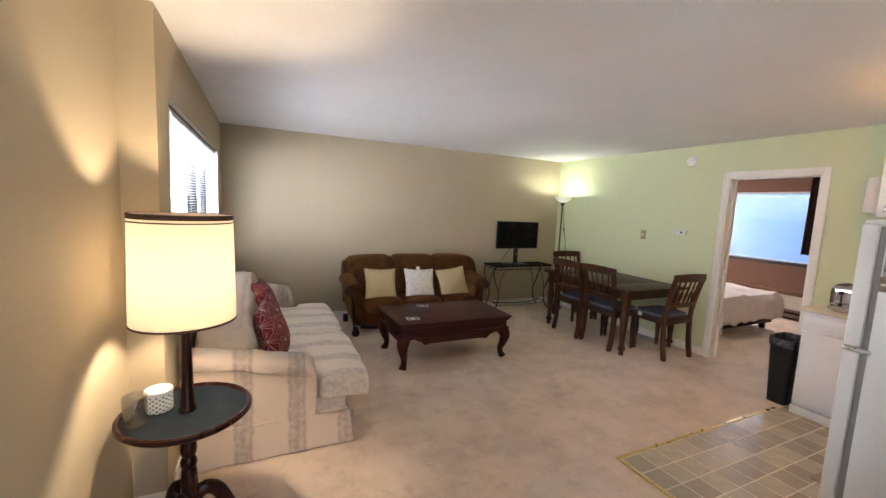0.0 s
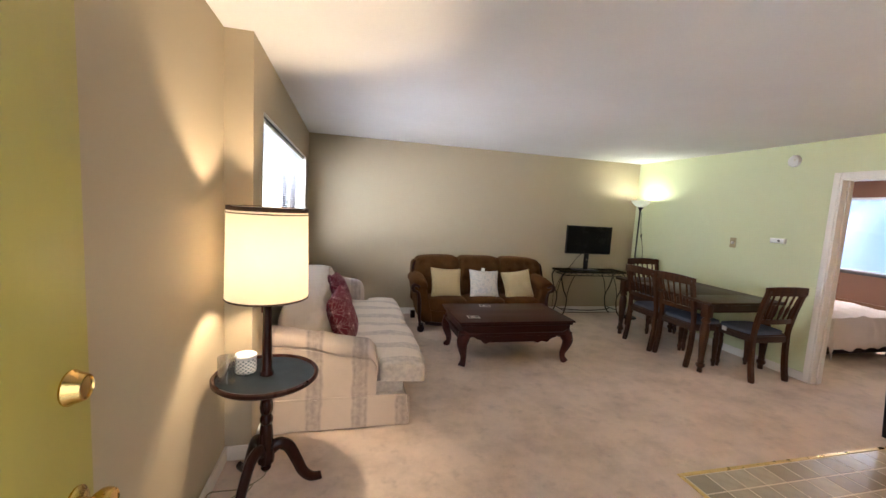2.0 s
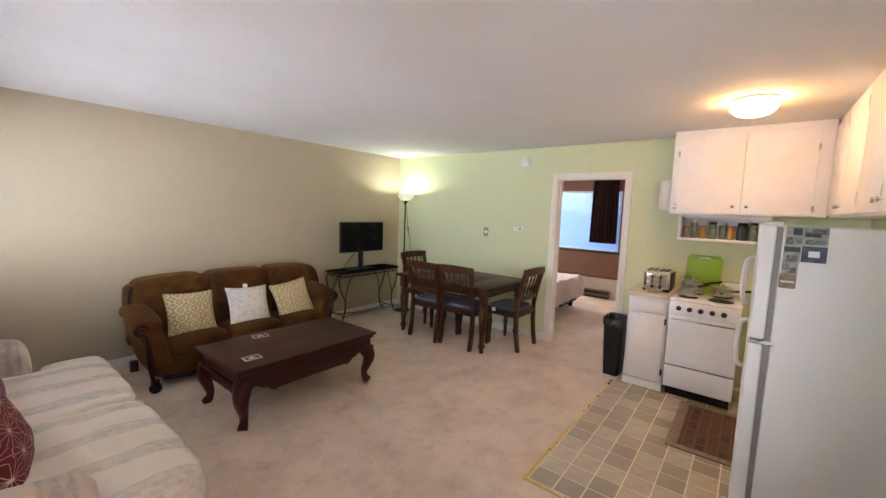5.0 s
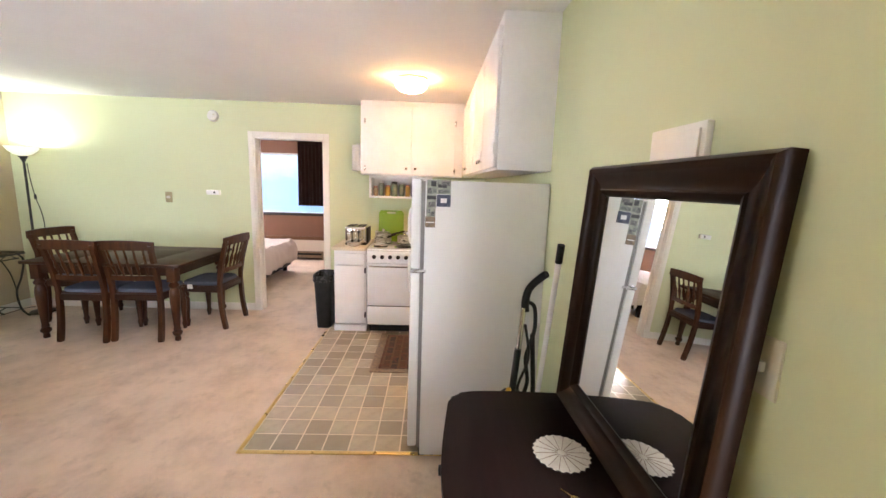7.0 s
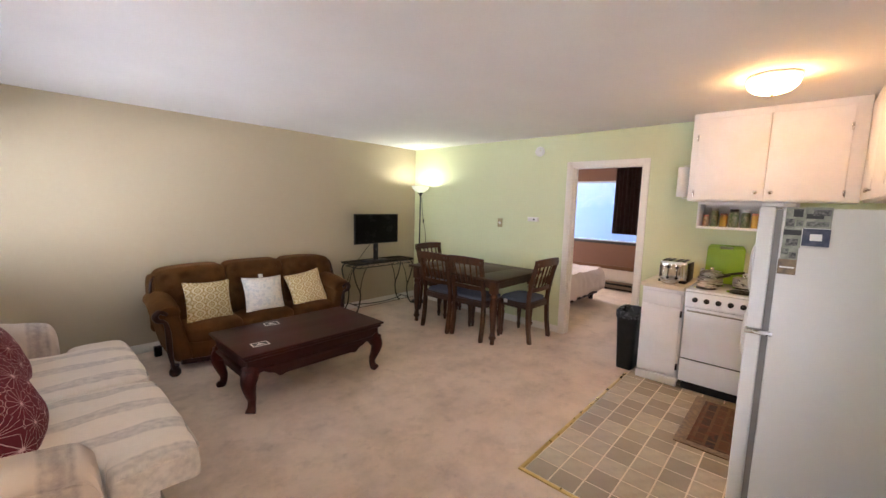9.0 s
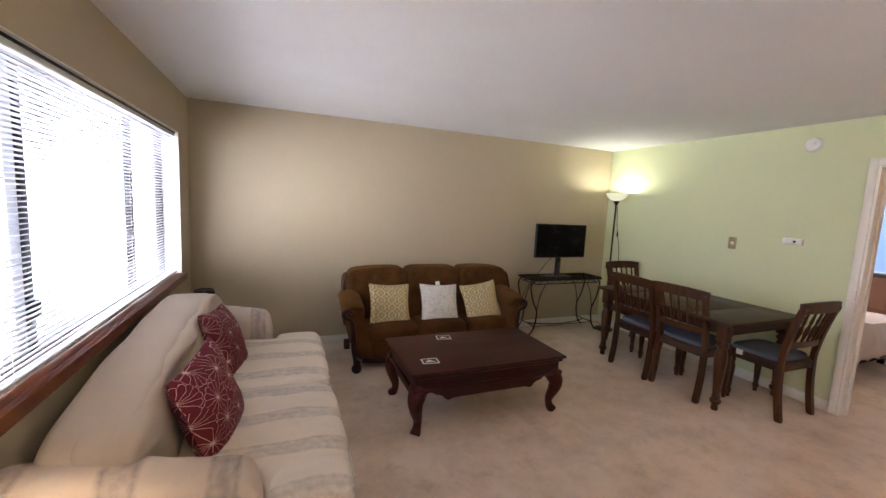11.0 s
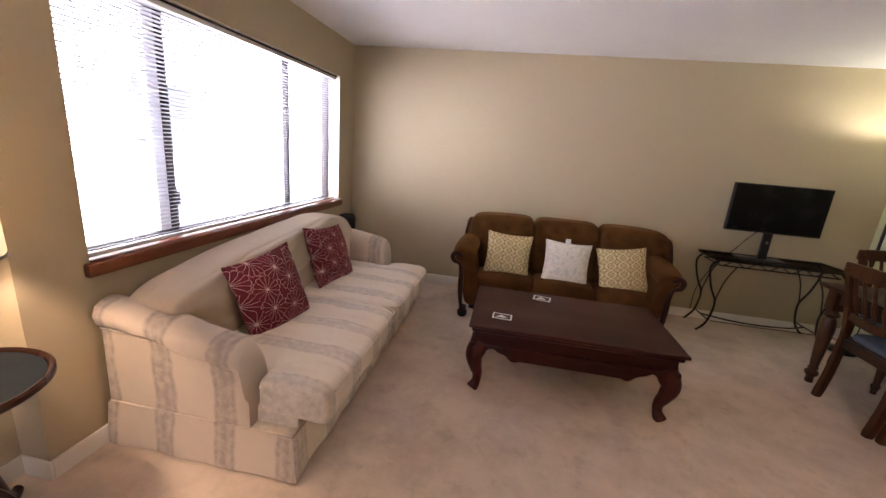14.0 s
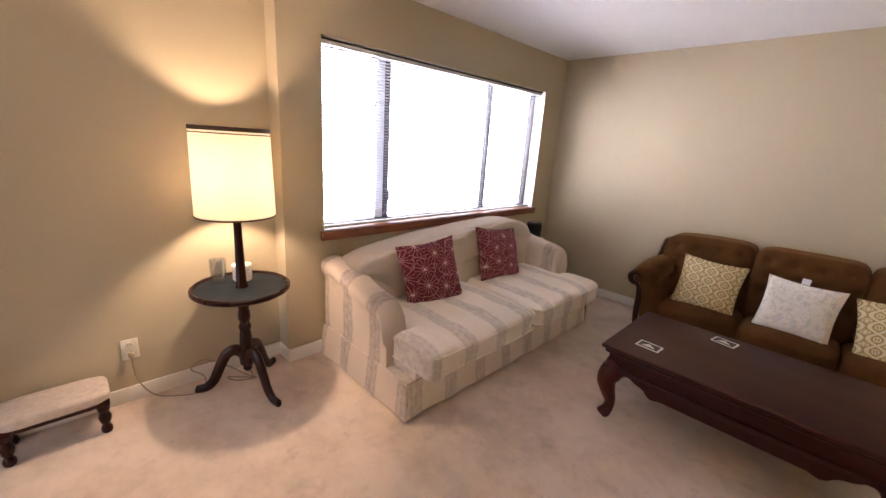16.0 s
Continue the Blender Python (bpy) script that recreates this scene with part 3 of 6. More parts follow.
# west wall with the window, and the lower recess beside the front door
WY0, WY1, WZ0, WZ1 = 2.54, 5.03, 0.875, 2.075
west = bmesh.new()
box((-0.2, JOG, 0), (0, WY0, TOP), bm=west)
box((-0.2, WY1, 0), (0, NORTH, TOP), bm=west)
box((-0.2, WY0, 0), (0, WY1, WZ0), bm=west)
box((-0.2, WY0, WZ1), (0, WY1, TOP), bm=west)
solo("wall_west", west, beige_paint, "beige painted wall with a wide window", "wall", kind="structure")
solo("wall_west_recess", box((-0.345, -0.14, 0), (-0.145, JOG + 0.003, TOP)), beige_paint, "beige painted wall behind the lamp", "wall", kind="structure")
solo("wall_north", box((-0.2, NORTH, 0), (EAST, NORTH + 0.15, TOP)), beige_paint, "plain beige painted wall", "wall", kind="structure")

# south wall with the front doorway
DX0, DX1, DZ = 0.035, 0.908, 2.05
south = bmesh.new()
box((-0.145, -0.14, 0), (DX0, 0, TOP), bm=south)
box((DX1, -0.14, 0), (EAST, 0, TOP), bm=south)
box((DX0, -0.14, DZ), (DX1, 0, TOP), bm=south)
solo("wall_south", south, green_paint, "pale green painted wall", "wall", kind="structure")
casing = bmesh.new()
box((DX0, -0.13, 0.0), (DX0 + 0.02, -0.05, DZ), bm=casing)
box((DX1 - 0.02, -0.13, 0.0), (DX1, -0.05, DZ), bm=casing)
box((DX0 + 0.02, -0.13, DZ - 0.02), (DX1 - 0.02, -0.05, DZ), bm=casing)
solo("trim_front_door", casing, white_trim, kind="structure")

# east wall with the bedroom doorway
BY0, BY1, BZ = 1.885, 2.645, 2.03
east = bmesh.new()
box((EAST, -0.14, 0), (EAST + 0.13, BY0 - 0.02, TOP), bm=east)
box((EAST, BY1 + 0.02, 0), (EAST + 0.13, NORTH + 0.15, TOP), bm=east)
box((EAST, BY0 - 0.02, BZ + 0.02), (EAST + 0.13, BY1 + 0.02, TOP), bm=east)
solo("wall_east", east, green_paint, "pale green painted wall with a doorway", "wall", kind="structure")
door_1 = thing("door_1", "white painted doorway casing without a door leaf", "doorway", kind="structure")
part("jamb", box((EAST - 0.012, BY1, 0), (EAST + 0.142, BY1 + 0.02, BZ + 0.02), 0.003), white_trim, door_1)
part("jamb", box((EAST - 0.012, BY0 - 0.02, 0), (EAST + 0.142, BY0, BZ + 0.02), 0.003), white_trim, door_1)
part("head", box((EAST - 0.012, BY0, BZ), (EAST + 0.142, BY1, BZ + 0.02), 0.003), white_trim, door_1)
part("casing", box((EAST - 0.018, BY1 + 0.02, 0), (EAST - 0.001, BY1 + 0.075, BZ + 0.075), 0.005), white_trim, door_1)
part("casing", box((EAST - 0.018, BY0 - 0.075, 0), (EAST - 0.001, BY0 - 0.02, BZ + 0.075), 0.005), white_trim, door_1)
part("casing", box((EAST - 0.018, BY0 - 0.02, BZ + 0.02), (EAST - 0.001, BY1 + 0.02, BZ + 0.075), 0.005), white_trim, door_1)
part("stop", box((EAST + 0.06, BY1 - 0.012, 0), (EAST + 0.095, BY1, BZ), 0.002), white_trim, door_1)

# bedroom shell
FAR = 8.30
bed_walls = bmesh.new()
VY0, VY1, VZ0, VZ1 = 2.70, 4.85, 0.93, 2.09
box((FAR, 1.2, 0.42), (FAR + 0.15, VY0, TOP), bm=bed_walls)
box((FAR, VY1, 0.42), (FAR + 0.15, 6.2, TOP), bm=bed_walls)
box((FAR, VY0, 0.42), (FAR + 0.15, VY1, VZ0), bm=bed_walls)
box((FAR, VY0, VZ1), (FAR + 0.15, VY1, TOP), bm=bed_walls)
solo("wall_bedroom_east", bed_walls, brown_paint, "chocolate brown painted bedroom wall", "wall", kind="structure")
solo("wall_bedroom_lower", box((FAR - 0.004, 1.2, 0), (FAR + 0.15, 6.2, 0.42)), cream_paint, "cream painted lower bedroom wall", "wall", kind="structure")
solo("trim_chair_rail", box((FAR - 0.03, 1.33, 0.40), (FAR - 0.001, 6.0, 0.47), 0.008), rail_wood, "stained wooden rail", "rail", kind="structure")
solo("wall_bedroom_north", box((EAST + 0.13, 6.0, 0), (FAR, 6.2, TOP)), brown_paint, kind="structure")
solo("wall_bedroom_south", box((EAST + 0.13, 1.2, 0), (FAR, 1.33, TOP)), cream_paint, kind="structure")

# baseboards
boards = [((0, JOG, 0), (0.014, NORTH, 0.09)), ((0.014, NORTH - 0.014, 0), (EAST, NORTH, 0.09)), ((EAST - 0.014, BY1 + 0.076, 0), (EAST, NORTH - 0.014, 0.09)),
          ((-0.145, 0.01, 0), (-0.131, JOG, 0.09)), ((-0.131, JOG - 0.012, 0), (0.014, JOG, 0.09)), ((0.93, 0, 0), (2.45, 0.014, 0.09)), ((EAST - 0.014, 1.64, 0), (EAST, BY0 - 0.076, 0.09))]
for lo, hi in boards:
    solo("baseboard", box(lo, hi, 0.004), white_trim, "white painted baseboard", "baseboard", kind="structure")

# ---- living room window ----
window_1 = thing("window_1", "wide sliding window with white blinds and a wooden sill", "window", kind="structure")
for lo, hi, mt in (((-0.17, WY0, WZ0), (-0.12, WY0 + 0.035, WZ1), bronze_frame), ((-0.17, WY1 - 0.035, WZ0), (-0.12, WY1, WZ1), bronze_frame),
                   ((-0.17, WY0 + 0.035, WZ0), (-0.12, WY1 - 0.035, WZ0 + 0.035), bronze_frame), ((-0.17, WY0 + 0.035, WZ1 - 0.035), (-0.12, WY1 - 0.035, WZ1), bronze_frame),
                   ((-0.165, 3.105, WZ0 + 0.035), (-0.12, 3.150, WZ1 - 0.035), bronze_frame), ((-0.16, 4.28, WZ0 + 0.035), (-0.12, 4.33, WZ1 - 0.035), bronze_frame),
                   ((-0.165, 3.035, WZ0 + 0.035), (-0.13, 3.104, WZ1 - 0.035), pale_frame)):
    part("window_frame", box(lo, hi, 0.004), mt, window_1)
for a, b in ((WY0 + 0.035, 3.035), (3.150, 4.28), (4.33, WY1 - 0.035)):
    p = part("pane", box((-0.150, a, WZ0 + 0.035), (-0.144, b, WZ1 - 0.035)), window_glass, window_1)
    p.visible_shadow = False
part("latch", box((-0.12, 3.110, 1.04), (-0.10, 3.150, 1.12), 0.004), bronze_frame, window_1, "dark metal sash latch")
part("window_sill", box((-0.19, WY0 - 0.0, WZ0 - 0.03), (-0.001, WY1, WZ0 + 0.002), 0.004), sill_wood, window_1, "varnished reddish wooden sill")
part("sill_nose", box((0.0, WY0 - 0.03, WZ0 - 0.055), (0.035, WY1 + 0.02, WZ0 + 0.006), 0.008), sill_wood, window_1, "varnished reddish wooden sill")
part("reveal", box((-0.115, WY1 - 0.006, WZ0 + 0.003), (0.0, WY1 - 0.001, WZ1)), white_trim, window_1)
part("reveal", box((-0.19, WY0 + 0.03, WZ1 - 0.006), (0.0, WY1 - 0.03, WZ1 - 0.001)), white_trim, window_1)

blind = thing("venetian_blind", "white aluminium venetian blind with open slats", "blind")
part("headrail", box((-0.062, WY0 + 0.012, WZ1 - 0.042), (-0.022, WY1 - 0.03, WZ1 - 0.008), 0.003), white_plastic, blind)
# dark strip on the headrail's face imitates the shade in the gap above
part("headrail_gap_shade", box((-0.022, WY0 + 0.012, WZ1 - 0.020), (-0.018, WY1 - 0.03, WZ1 - 0.008)), bronze_frame, blind)
part("bottom_rail", box((-0.056, WY0 + 0.015, WZ0 + 0.016), (-0.028, WY1 - 0.03, WZ0 + 0.034), 0.003), white_plastic, blind)
first = None
SLATS = 56
for k in range(SLATS):
    z = WZ0 + 0.048 + k * (WZ1 - WZ0 - 0.10) / (SLATS - 1)
    if first is None:
        b = bmesh.new()
        arc = [(-0.0125, -0.0022), (-0.006, 0.0004), (0.0, 0.0012), (0.006, 0.0004), (0.0125, -0.0022)]
        rows = [[b.verts.new((u, y, v + s)) for u, v in arc] for y in (WY0 + 0.015, WY1 - 0.03) for s in (0, 0.0005)]
        for i in range(4):
            b.faces.new((rows[0][i], rows[0][i + 1], rows[2][i + 1], rows[2][i]))
            b.faces.new((rows[1][i], rows[3][i], rows[3][i + 1], rows[1][i + 1]))
        slat = part("slat", b, slat_shaded, blind)
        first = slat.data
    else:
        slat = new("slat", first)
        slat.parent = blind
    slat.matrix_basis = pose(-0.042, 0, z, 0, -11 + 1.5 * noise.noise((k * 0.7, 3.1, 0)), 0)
for y in (2.80, 3.40, 4.05, 4.75):
    for x in (-0.0545, -0.0295):
        part("ladder_cord", tube([(x, y, WZ0 + 0.03), (x, y, WZ1 - 0.03)], 0.0009, 5), white_plastic, blind)
part("pull_cord", tube([(-0.012, 2.68, WZ1 - 0.03), (-0.010, 2.685, 1.3), (-0.012, 2.70, 0.96)], 0.0015, 6), white_plastic, blind)
part("tilt_wand", tube([(-0.012, 2.62, WZ1 - 0.03), (-0.008, 2.63, 1.5)], 0.004, 6), clear_glass, blind, "clear plastic wand")

# ---- bedroom window ----
window_2 = thing("window_2", "bedroom window with closed bluish blinds", "window", kind="structure")
for lo, hi in (((FAR - 0.02, VY0 - 0.05, VZ0 - 0.045), (FAR + 0.10, VY1 + 0.05, VZ0)), ((FAR + 0.05, VY0, VZ1 - 0.04), (FAR + 0.1, VY1, VZ1)),
               ((FAR + 0.05, VY0, VZ0), (FAR + 0.1, VY0 + 0.04, VZ1)), ((FAR + 0.05, VY1 - 0.04, VZ0), (FAR + 0.1, VY1, VZ1)), ((FAR + 0.05, 3.05, VZ0), (FAR + 0.1, 3.09, VZ1))):
    part("window_frame", box(lo, hi, 0.004), bronze_frame, window_2)
p = part("pane", box((FAR + 0.07, VY0 + 0.04, VZ0), (FAR + 0.076, VY1 - 0.04, VZ1 - 0.04)), window_glass, window_2)
p.visible_shadow = False
blind_2 = thing("venetian_blind", "bluish white venetian blind, slats nearly closed", "blind")
part("headrail", box((FAR + 0.004, VY0 + 0.01, VZ1 - 0.035), (FAR + 0.036, VY1 - 0.01, VZ1 - 0.004), 0.003), white_plastic, blind_2)
part("bottom_rail", box((FAR + 0.008, VY0 + 0.01, VZ0 + 0.01), (FAR + 0.03, VY1 - 0.01, VZ0 + 0.028), 0.003), white_plastic, blind_2)
b = bmesh.new()
box((-0.0125, VY0 + 0.01, -0.0004), (0.0125, VY1 - 0.01, 0.0004), bm=b)
slat = part("slat", b, blue_slat, blind_2)
for k in range(54):
    if k:
        slat = new("slat", slat.data)
        slat.parent = blind_2
    slat.matrix_basis = pose(FAR + 0.02, 0, VZ0 + 0.04 + k * (VZ1 - VZ0 - 0.085) / 53, 0, -52, 0)

# daylight beyond the windows
solo("backdrop_west", box((-2.6, -3.0, -0.32), (-2.5, 20.0, 6.0)), day_west, kind="structure")
for y0, y1, z0, z1 in ((5.15, 6.15, 1.15, 1.95), (5.3, 6.1, 0.2, 0.7)):
    nw = thing("neighbour_window", "bluish window of the neighbouring house behind the blinds", "window", "windows of the neighbouring house")
    part("pane", box((-2.5, y0, z0), (-2.485, y1, z1)), house_blue, nw)
    part("transom", box((-2.485, y0, (z0 + z1) / 2 - 0.03), (-2.46, y1, (z0 + z1) / 2 + 0.03), 0.004), house_white, nw)
    for y in (y0 - 0.05, y1):
        part("jamb", box((-2.5, y, z0 - 0.05), (-2.45, y + 0.05, z1 + 0.05), 0.004), house_white, nw)
solo("backdrop_south", box((-6.0, -4.1, -0.32), (8.0, -4.0, 5.0)), day_south, kind="structure")
solo("backdrop_east", box((13.0, -3.0, -0.32), (13.1, 12.0, 7.0)), day_east, kind="structure")


# ---- living room: striped sofa ----
def striped_sofa():
    s = thing("sofa", "cream striped damask sofa with loose seat cushions and skirt", "sofa")
    part("base", box((0.05, 2.58, 0.10), (0.945, 4.50, 0.30), 0.015), sofa_cloth_lit, s)
    part("plinth", box((0.05, 2.516, 0.10), (0.952, 4.564, 0.218), 0.008), sofa_cloth_lit, s)

    def crest(y):
        """Height of the backrest's top, low beside the arms and highest towards the far end."""
        return 0.868 - 0.115 * (max(0.0, 4.25 - y) / 1.65) ** 1.7 - 0.9 * max(0.0, y - 4.25) ** 2

    def back_shape(p, q):
        lean = 0.10 * (1 - (p.z - 0.3) / 0.55)
        z = 0.235 + (p.z - 0.235) * (crest(p.y) - 0.235) / 0.60
        return Vector((p.x + lean + 0.012 * noise.noise((p.y * 3, p.z * 4, 1)), p.y, z + 0.010 * noise.noise((p.y * 5, 0, 2)) * (q.z > 0)))
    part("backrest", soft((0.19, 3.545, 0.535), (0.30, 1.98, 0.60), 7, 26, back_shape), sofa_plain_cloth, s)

    def pad(p, q):
        fold = abs(noise.noise((p.y * 2.2 + p.z * 3.0, p.z * 4 - p.y * 1.5, 3)))
        gather = max(0.0, 1 - abs(p.y - 2.66) / 0.5) + max(0.0, 1 - abs(p.y - 4.40) / 0.3) + 0.7 * max(0.0, 1 - abs(p.y - 3.58) / 0.3)
        crease = 0.020 * gather * math.sin(17 * (p.z + 0.55 * p.y) + 3 * noise.noise((p.y * 3, p.z * 3, 8))) * (q.x > 0)
        z = 0.38 + (p.z - 0.38) * (crest(p.y) - 0.39) / 0.45
        return Vector((p.x + 0.16 * (0.62 - p.z) - 0.075 * fold + crease, p.y, z + 0.018 * noise.noise((p.y * 4, p.z * 5, 3)) + 0.4 * crease))
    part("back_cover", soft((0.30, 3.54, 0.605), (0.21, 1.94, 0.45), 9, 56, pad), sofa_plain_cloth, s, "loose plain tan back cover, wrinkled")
    for y0, y1 in ((2.53, 3.545), (3.555, 4.50)):
        def seat(p, q):
            droop = -0.02 * max(0, q.x) ** 4 + 0.012 * noise.noise((p.x * 5, p.y * 5, 4)) + 0.007 * noise.noise((p.x * 4, p.y * 16, 9))
            return Vector((p.x + 0.010 * noise.noise((p.y * 6, p.z * 9, 5)) * (q.x > 0.5), p.y, p.z + droop + (0.014 * (1 - q.y * q.y) if q.z > 0 else 0)))
        bm = bmesh.new()
        near = y0 < 3
        inner = (y0 + 0.13, y1) if near else (y0, y1 - 0.10)
        soft((0.665, (inner[0] + inner[1]) / 2, 0.375), (0.885, inner[1] - inner[0], 0.165), 8, 24, seat, bm)
        ear = y0 + 0.15 if near else y1 - 0.12
        soft((0.935, ear, 0.368), (0.33, 0.30 if near else 0.24, 0.152), 7, 12, seat, bm)
        part("seat_cushion", bm, sofa_cloth_lit, s)
        for z in (0.425, 0.315):
            edge = [(0.79, y0 + 0.006, z), (0.98, y0 + 0.004, z), (1.078, y0 + 0.03, z - 0.004), (1.104, y0 + 0.15, z - 0.008), (1.104, y1 - 0.15, z - 0.008), (1.078, y1 - 0.03, z - 0.004), (0.98, y1 - 0.004, z), (0.79, y1 - 0.006, z)]
            part("welting", tube(spline(edge, 4), 0.005, 6), sofa_cloth_lit, s)

    def arm(y_out, y_in, x1, rear):
        """A narrow arm whose padded top falls from the back to the front and overhangs its outer side."""
        side = 1 if y_in > y_out else -1
        tops = spline([(0.03, 0, rear), (0.16, 0, rear - 0.005), (0.32, 0, rear - 0.032), (0.48, 0, rear - 0.070), (x1 - 0.08, 0, rear - 0.098), (x1 - 0.03, 0, rear - 0.115), (x1, 0, rear - 0.160), (x1 + 0.012, 0, rear - 0.24)], 5)
        bm = bmesh.new()
        rows = []
        w = abs(y_in - y_out)
        for i, p in enumerate(tops):
            h = p.z
            row = []
            for u, z in ((0.0, 0.17), (0.0, 0.24), (-0.01, 0.5 * h), (-0.02, h - 0.125), (-0.03, h - 0.11), (-0.17, h - 0.09), (-0.20, h - 0.055), (-0.10, h - 0.02), (0.15, h + 0.002), (0.50, h + 0.008), (0.80, h - 0.004), (0.98, h - 0.035), (1.04, h - 0.09), (1.0, h - 0.15), (1.0, 0.24), (1.0, 0.17)):
                z = max(z, 0.17)
                lump = Vector((p.x * 8, u * 2 + y_out, z * 8))
                row.append(bm.verts.new((p.x + 0.006 * noise.noise(lump * 1.7), y_out + side * (u * w + 0.010 * noise.noise(lump)), z + 0.012 * noise.noise(lump + Vector((3, 1, 0))) * (z > 0.3))))
            rows.append(row)
        for r0, r1 in zip(rows, rows[1:]):
            for j in range(len(r0) - 1):
                bm.faces.new((r0[j], r0[j + 1], r1[j + 1], r1[j]))
        bm.faces.new(rows[0]), bm.faces.new(rows[-1])
        part("arm", bm, sofa_cloth_shaded, s)
        part("arm_welt", tube([(p.x, y_out - side * 0.003, max(0.2, p.z - 0.118)) for p in tops], 0.005, 6), sofa_cloth_shaded, s)
    arm(2.522, 2.662, 0.735, 0.705)
    arm(4.558, 4.390, 0.72, 0.75)

    def skirt(a, b, folds, mat_, name="skirt"):
        """A pleated cloth strip from a to b, hanging to the carpet."""
        bm = bmesh.new()
        va, vb = Vector(a), Vector(b)
        along = (vb - va)
        nrm = Vector((along.y, -along.x, 0)).normalized()
        cols = 60
        grid = []
        for i in range(cols + 1):
            t = i / cols
            row = []
            for j in range(7):
                v = j / 6
                wave = 0.004 * math.sin(t * folds * 6.28 + 0.7) * (1 - v) + 0.012 * (1 - v) * noise.noise((t * 6, v, folds))
                p = va + along * t + nrm * (0.004 + 0.018 * (1 - v) + wave)
                row.append((p, 0.012 + 0.205 * v + 0.006 * noise.noise((t * 8, 5, 0)) * (v > 0.9)))
            grid.append(row)
        for off in (0.0, 0.004):
            vs = [[bm.verts.new((p.x - nrm.x * off, p.y - nrm.y * off, z)) for p, z in row] for row in grid]
            for i in range(cols):
                for j in range(6):
                    bm.faces.new((vs[i][j], vs[i + 1][j], vs[i + 1][j + 1], vs[i][j + 1]))
        part(name, bm, mat_, s)
    skirt((0.03, 2.51, 0), (0.982, 2.51, 0), 3, sofa_cloth_shaded)
    skirt((0.955, 2.488, 0), (0.955, 4.592, 0), 7, sofa_cloth_lit)
    skirt((0.982, 4.57, 0), (0.03, 4.57, 0), 3, sofa_cloth_shaded)
    part("welt", tube([(0.04, 2.512, 0.222), (0.955, 2.512, 0.222), (0.96, 4.568, 0.222), (0.04, 4.568, 0.222)], 0.006, 6), sofa_cloth_shaded, s)
    for y in (2.62, 4.46):
        for x in (0.10, 0.86):
            part("foot", box((x - 0.03, y - 0.03, 0), (x + 0.03, y + 0.03, 0.12), 0.004), mahogany, s)
    return s


striped_sofa()


def throw_pillow(label, cloth, place, w, h, t, yaw, tilt, roll, seed, tag=False):
    """A pillow standing on its edge: its face looks to yaw, leans back by tilt, is turned in its plane by roll."""
    m = Matrix.Translation(place) @ pose(0, 0, 0, 0, 0, yaw) @ pose(0, 0, 0, 90 - tilt, 0, 0) @ pose(0, 0, 0, 0, 0, roll)
    p = thing("throw_pillow", label, "pillow", "throw pillows", m)
    part("cover", pillow_mesh(w, h, t, 16, seed), cloth, p)
    edge = []
    for i in range(41):
        a = i / 40 * 4
        k, f = int(a) % 4, a % 1
        u, v = [(-1 + 2 * f, -1), (1, -1 + 2 * f), (1 - 2 * f, 1), (-1, 1 - 2 * f)][k]
        edge.append((u * w / 2 * (1 - 0.09 * (1 - v * v)), v * h / 2 * (1 - 0.09 * (1 - u * u)), 0))
    part("seam", tube(edge, 0.003, 5), cloth, p)
    if tag:
        part("tag", box((-0.03, h / 2 - 0.012, -0.002), (0.015, h / 2 + 0.028, 0.002)), paper_white, p, "white sewn-in care tag")
    return p


throw_pillow("crimson throw pillow with pale flowers on the sofa", crimson_cloth, (0.505, 3.07, 0.625), 0.46, 0.46, 0.18, 78, 18, 6, 1)
throw_pillow("crimson throw pillow with pale flowers against the backrest", crimson_cloth, (0.465, 3.87, 0.632), 0.45, 0.45, 0.18, 84, 22, -6, 2)


